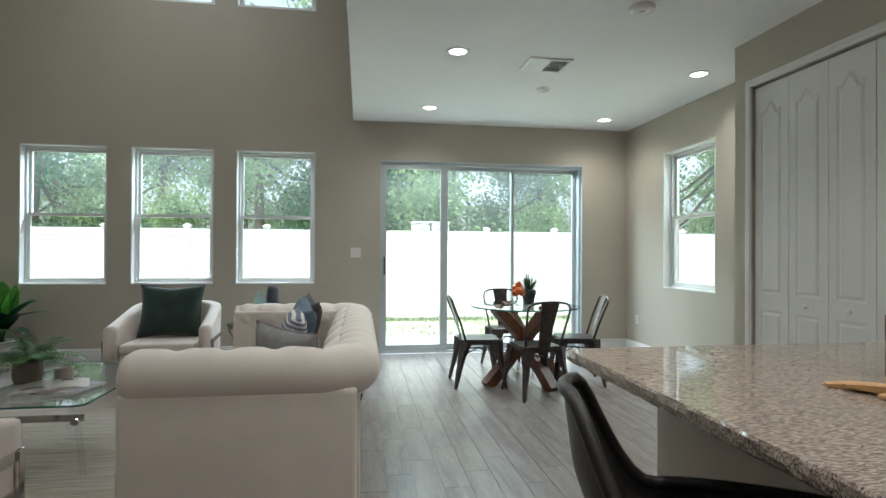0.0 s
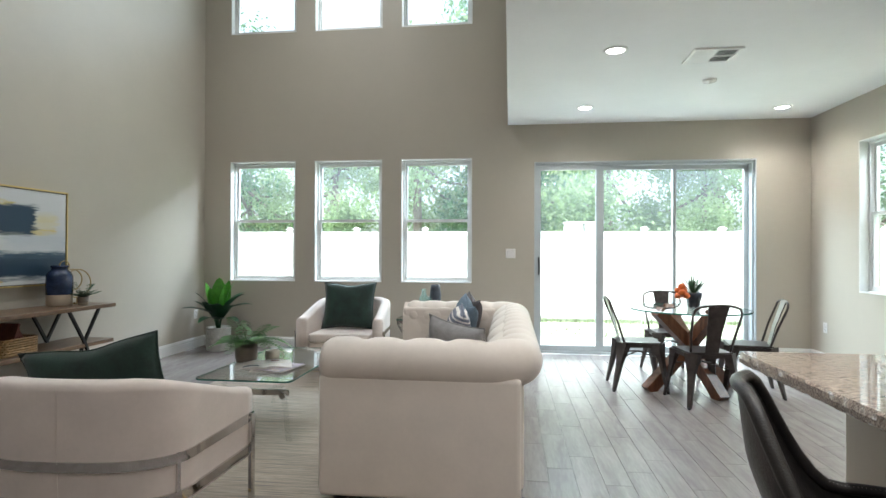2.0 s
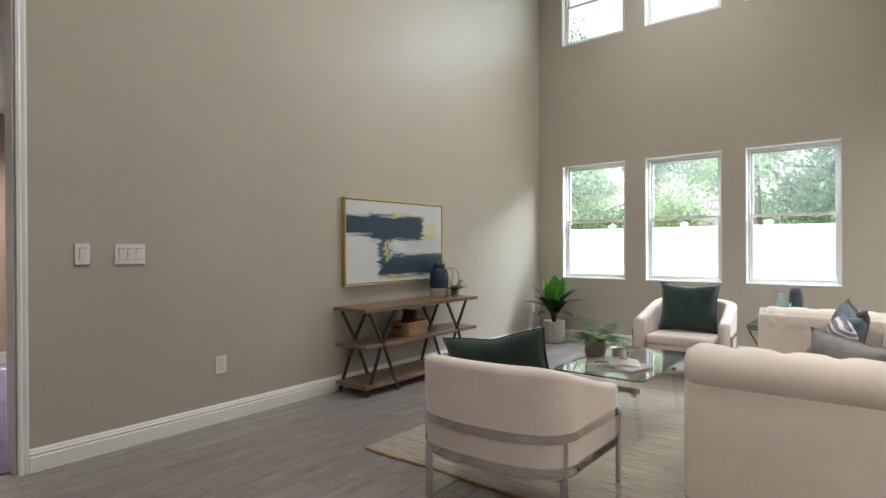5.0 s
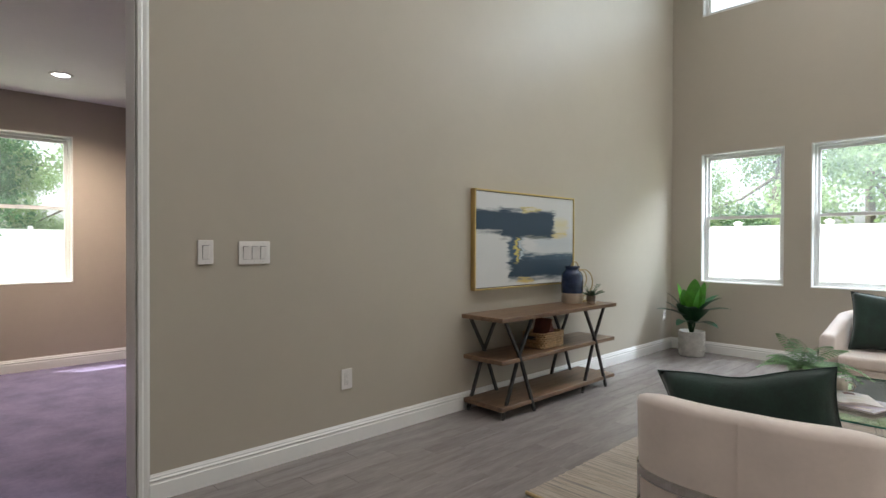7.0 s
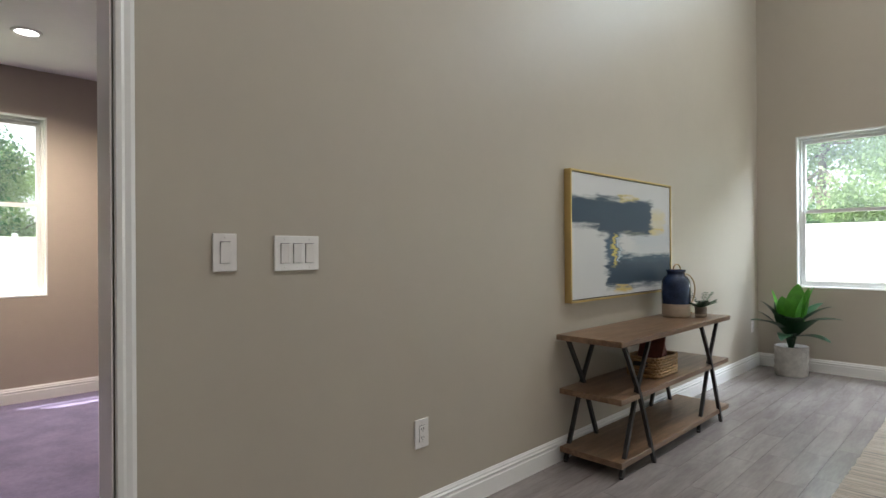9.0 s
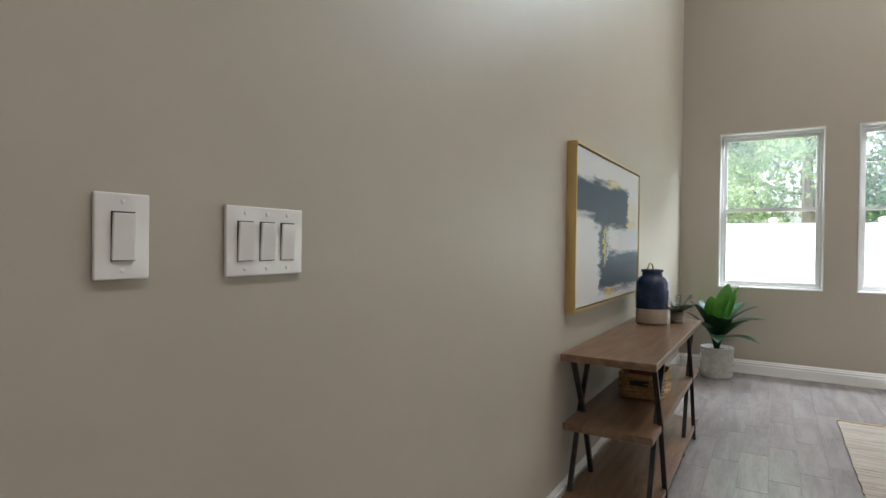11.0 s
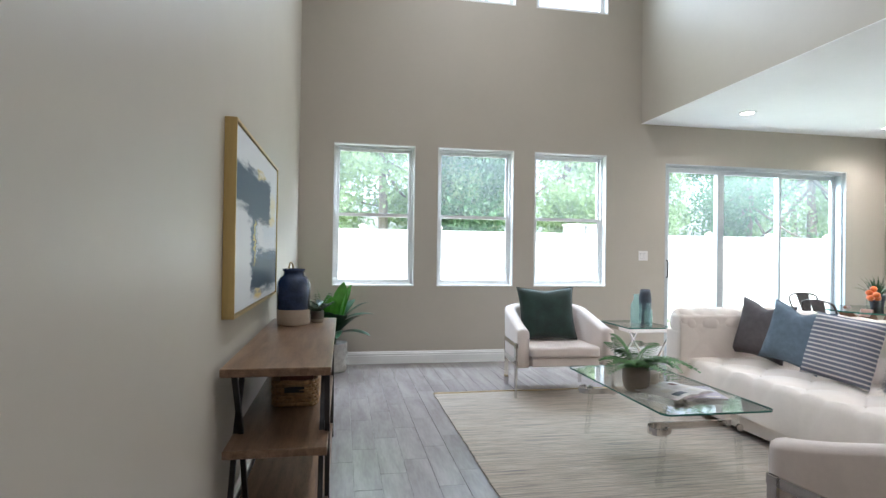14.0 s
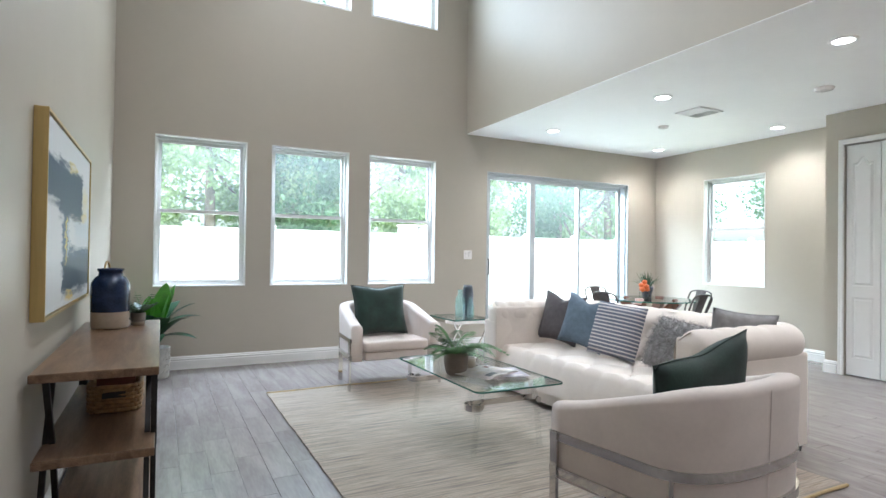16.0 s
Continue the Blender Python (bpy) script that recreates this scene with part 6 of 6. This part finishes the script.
def utensils():
    for i, (x, y, yaw, ln, z) in enumerate(((5.53, -5.68, -22, 0.27, 0.006), (5.535, -5.74, -33, 0.26, 0.014), (5.56, -5.79, -12, 0.25, 0.006))):
        ob = thing("wooden_spoon", pose(x, y, IZ + z, 0, 0, yaw), "light wooden spoon lying on the granite", "utensil", "wooden utensils")
        bm = bmesh.new()
        sweep(bm, [(-0.10 + ln * k / 8 - 0.0, 0.0, 0.001) for k in range(9)], [(-0.012, -0.004), (0.012, -0.004), (0.012, 0.004), (-0.012, 0.004)], scales=[0.8, 1.6, 2.0, 1.7, 0.7, 0.6, 0.6, 0.6, 0.7])
        part("spoon", bm, SPOON, ob)
    ob = thing("cutting_board", pose(5.67, -5.84, IZ, 0, 0, -30), "thick light wooden board on the granite", "cutting board")
    bm = bmesh.new()
    box(bm, -0.16, 0.16, -0.11, 0.11, 0.0, 0.03, 0.006, 2)
    part("board", bm, SPOON, ob)
    ob = thing("utensil_holder", pose(5.76, -5.58, IZ), "tall wooden utensil holder on the granite", "utensil holder")
    bm = bmesh.new()
    lathe(bm, [(0, 0), (0.055, 0), (0.055, 0.17), (0.047, 0.17), (0.045, 0.02), (0, 0.02)], 24)
    part("holder", bm, TABLEWOOD, ob, smooth=True)


utensils()


def counter_stool(m):
    """Bucket stool facing +x; shell of black leather with pale stitching on four black legs."""
    ob = thing("counter_stool", m, "black leather bucket counter stool with pale stitched edge", "stool")
    n, rows_ = 40, 12
    seat_z = 0.64

    def rim_at(t):
        """Top of the shell from the right front (t 0) round the back (0.5) to the left front (1)."""
        s = min(1.0, max(0.0, (0.27 - abs(t - 0.5)) / 0.20))
        return 0.095 + 0.270 * s * s * (3 - 2 * s) + 0.02 * max(0.0, abs(t - 0.5) - 0.27)

    def plan(t, k):
        a = math.pi * (t * 1.44 - 0.22)
        rx, ry = (0.25 if math.sin(a) > 0 else 0.42) * k, 0.215 * k
        return (0.02 - rx * math.sin(a) * 1.0, -ry * math.cos(a))

    bm = bmesh.new()
    for th in (0.0, 0.028):
        g = []
        for j in range(rows_ + 1):
            v = j / rows_
            row = []
            for i in range(n + 1):
                t = i / n
                k = (0.66 + 0.34 * min(1, v * 1.6) ** 0.6) - th * (0.9)
                x, y = plan(t, k)
                lean = 0.05 * v * max(0, math.sin(math.pi * t))
                z = seat_z - 0.055 + th * (1 - v) + (rim_at(t) + 0.055) * v
                row.append(bm.verts.new((x - lean, y, z)))
            g.append(row)
        for j in range(rows_):
            for i in range(n):
                bm.faces.new((g[j][i], g[j][i + 1], g[j + 1][i + 1], g[j + 1][i]))
        if th == 0.0:
            outer = g
        else:
            inner = g
    for i in range(n):
        bm.faces.new((outer[-1][i], outer[-1][i + 1], inner[-1][i + 1], inner[-1][i]))
    bm.faces.new([outer[0][i] for i in range(n + 1)])
    for e in (0, n):
        for j in range(rows_):
            bm.faces.new((outer[j][e], outer[j + 1][e], inner[j + 1][e], inner[j][e]))
    part("shell", bm, LEATHER, ob, "black leather shell", smooth=True)
    rimpts = []
    for i in range(n + 1):
        t = i / n
        x, y = plan(t, 0.987)
        rimpts.append((x - 0.05 * max(0, math.sin(math.pi * t)), y, seat_z + rim_at(t) + 0.001))
    bm = bmesh.new()
    tube(bm, rimpts, 0.014, 10)
    part("rolled_edge", bm, LEATHER, ob, smooth=True)
    bm = bmesh.new()
    fine = []
    for a, b in zip(rimpts, rimpts[1:]):
        for k in range(4):
            fine.append(Vector(a).lerp(Vector(b), k / 4))
    for a, b in zip(fine, fine[1:]):
        d = (b - a).normalized()
        s = d.cross(Vector((0, 0, 1))).normalized()
        p = (a + b) / 2 + Vector((0, 0, 0.012)) + s * 0.004
        bar(bm, p - s * 0.006 - d * 0.002, p + s * 0.006 + d * 0.002 - Vector((0, 0, 0.003)), 0.0015, 0.0015)
    part("stitching", bm, THREAD, ob, "pale thread stitching")
    bm = bmesh.new()
    lathe(bm, [(0, 0.03), (0.15, 0.03), (0.19, 0.012), (0.195, -0.02), (0.16, -0.05), (0, -0.05)], 32, (0.03, 0, seat_z))
    part("seat", bm, LEATHER, ob, smooth=True)
    for sx in (-1, 1):
        for sy in (-1, 1):
            bm = bmesh.new()
            tube(bm, [(0.03 + sx * 0.12, sy * 0.12, seat_z - 0.05), (0.02 + sx * 0.21, sy * 0.21, 0.0)], 0.012, 8)
            part("leg", bm, BLACKMETAL, ob)
    bm = bmesh.new()
    q = [(0.02 + sx * 0.185, sy * 0.185, 0.20) for sx, sy in ((-1, -1), (1, -1), (1, 1), (-1, 1))]
    for a, b in zip(q, q[1:] + q[:1]):
        tube(bm, [a, b], 0.009, 8)
    part("foot_rail", bm, BLACKMETAL, ob)
    return ob


counter_stool(pose(4.965, -5.90, -0.015, 0, 0, -24) @ Matrix.Diagonal((1.1, 1.1, 1, 1)))

# ---- floor tiles, last ----
floor = tagged(new("floor"), "grey wood-look porcelain planks in staggered rows", kind="structure")
PW, PL, GAP = 0.152, 0.612, 0.0022
bm = bmesh.new()
box(bm, -PW / 2 + GAP / 2, PW / 2 - GAP / 2, -PL / 2 + GAP / 2, PL / 2 - GAP / 2, -0.006, 0.0)
bmesh.ops.bevel(bm, geom=[e for e in bm.edges if all(v.co.z > -0.003 for v in e.verts)], offset=0.0008, segments=1, affect="EDGES")
first = part("plank", bm, PLANK, floor)
plank_me = first.data
spots = []
x = PW / 2
col = 0
while x < EAST + PW / 2:
    y = -PL / 2 + (PL / 3) * (col % 3) + 0.13
    while y > SOUTH - PL / 2:
        spots.append((x, y))
        y -= PL
    x += PW
    col += 1


def inside(px, py):
    return px + PW / 2 <= EAST and py + PL / 2 <= 0.0


def near(px, py):
    return inside(px, py) and ((0.3 < px < 1.3 and -6.6 < py < -0.1) or (4.1 < px < 6.6 and -4.9 < py < -0.3) or (1.3 <= px < 3.2 and -5.6 < py < -4.6))


chosen = [s for s in spots if near(*s)][:300]
picked = set(chosen)
for k, (px, py) in enumerate(chosen):
    o = first if k == 0 else new("plank", plank_me)
    o.parent, o.location = floor, (px, py, 0)
vs, fs = [], []
for px, py in spots:
    if (px, py) in picked:
        continue
    xa, xb = px - PW / 2 + GAP / 2, min(EAST, px + PW / 2 - GAP / 2)
    ya, yb = max(SOUTH, py - PL / 2 + GAP / 2), min(0.0, py + PL / 2 - GAP / 2)
    if xb <= xa or yb <= ya:
        continue
    k = len(vs)
    vs += [(xa, ya, -0.006), (xb, ya, -0.006), (xb, yb, -0.006), (xa, yb, -0.006), (xa, ya, 0), (xb, ya, 0), (xb, yb, 0), (xa, yb, 0)]
    fs += [(k + 4, k + 5, k + 6, k + 7), (k, k + 1, k + 5, k + 4), (k + 1, k + 2, k + 6, k + 5), (k + 2, k + 3, k + 7, k + 6), (k + 3, k, k + 4, k + 7)]
me = bpy.data.meshes.new("planks")
me.from_pydata(vs, [], fs)
me.materials.append(PLANK)
rest = new("planks", me)
rest.parent = floor
tagged(rest, "grey wood-look porcelain planks", kind="stuff")
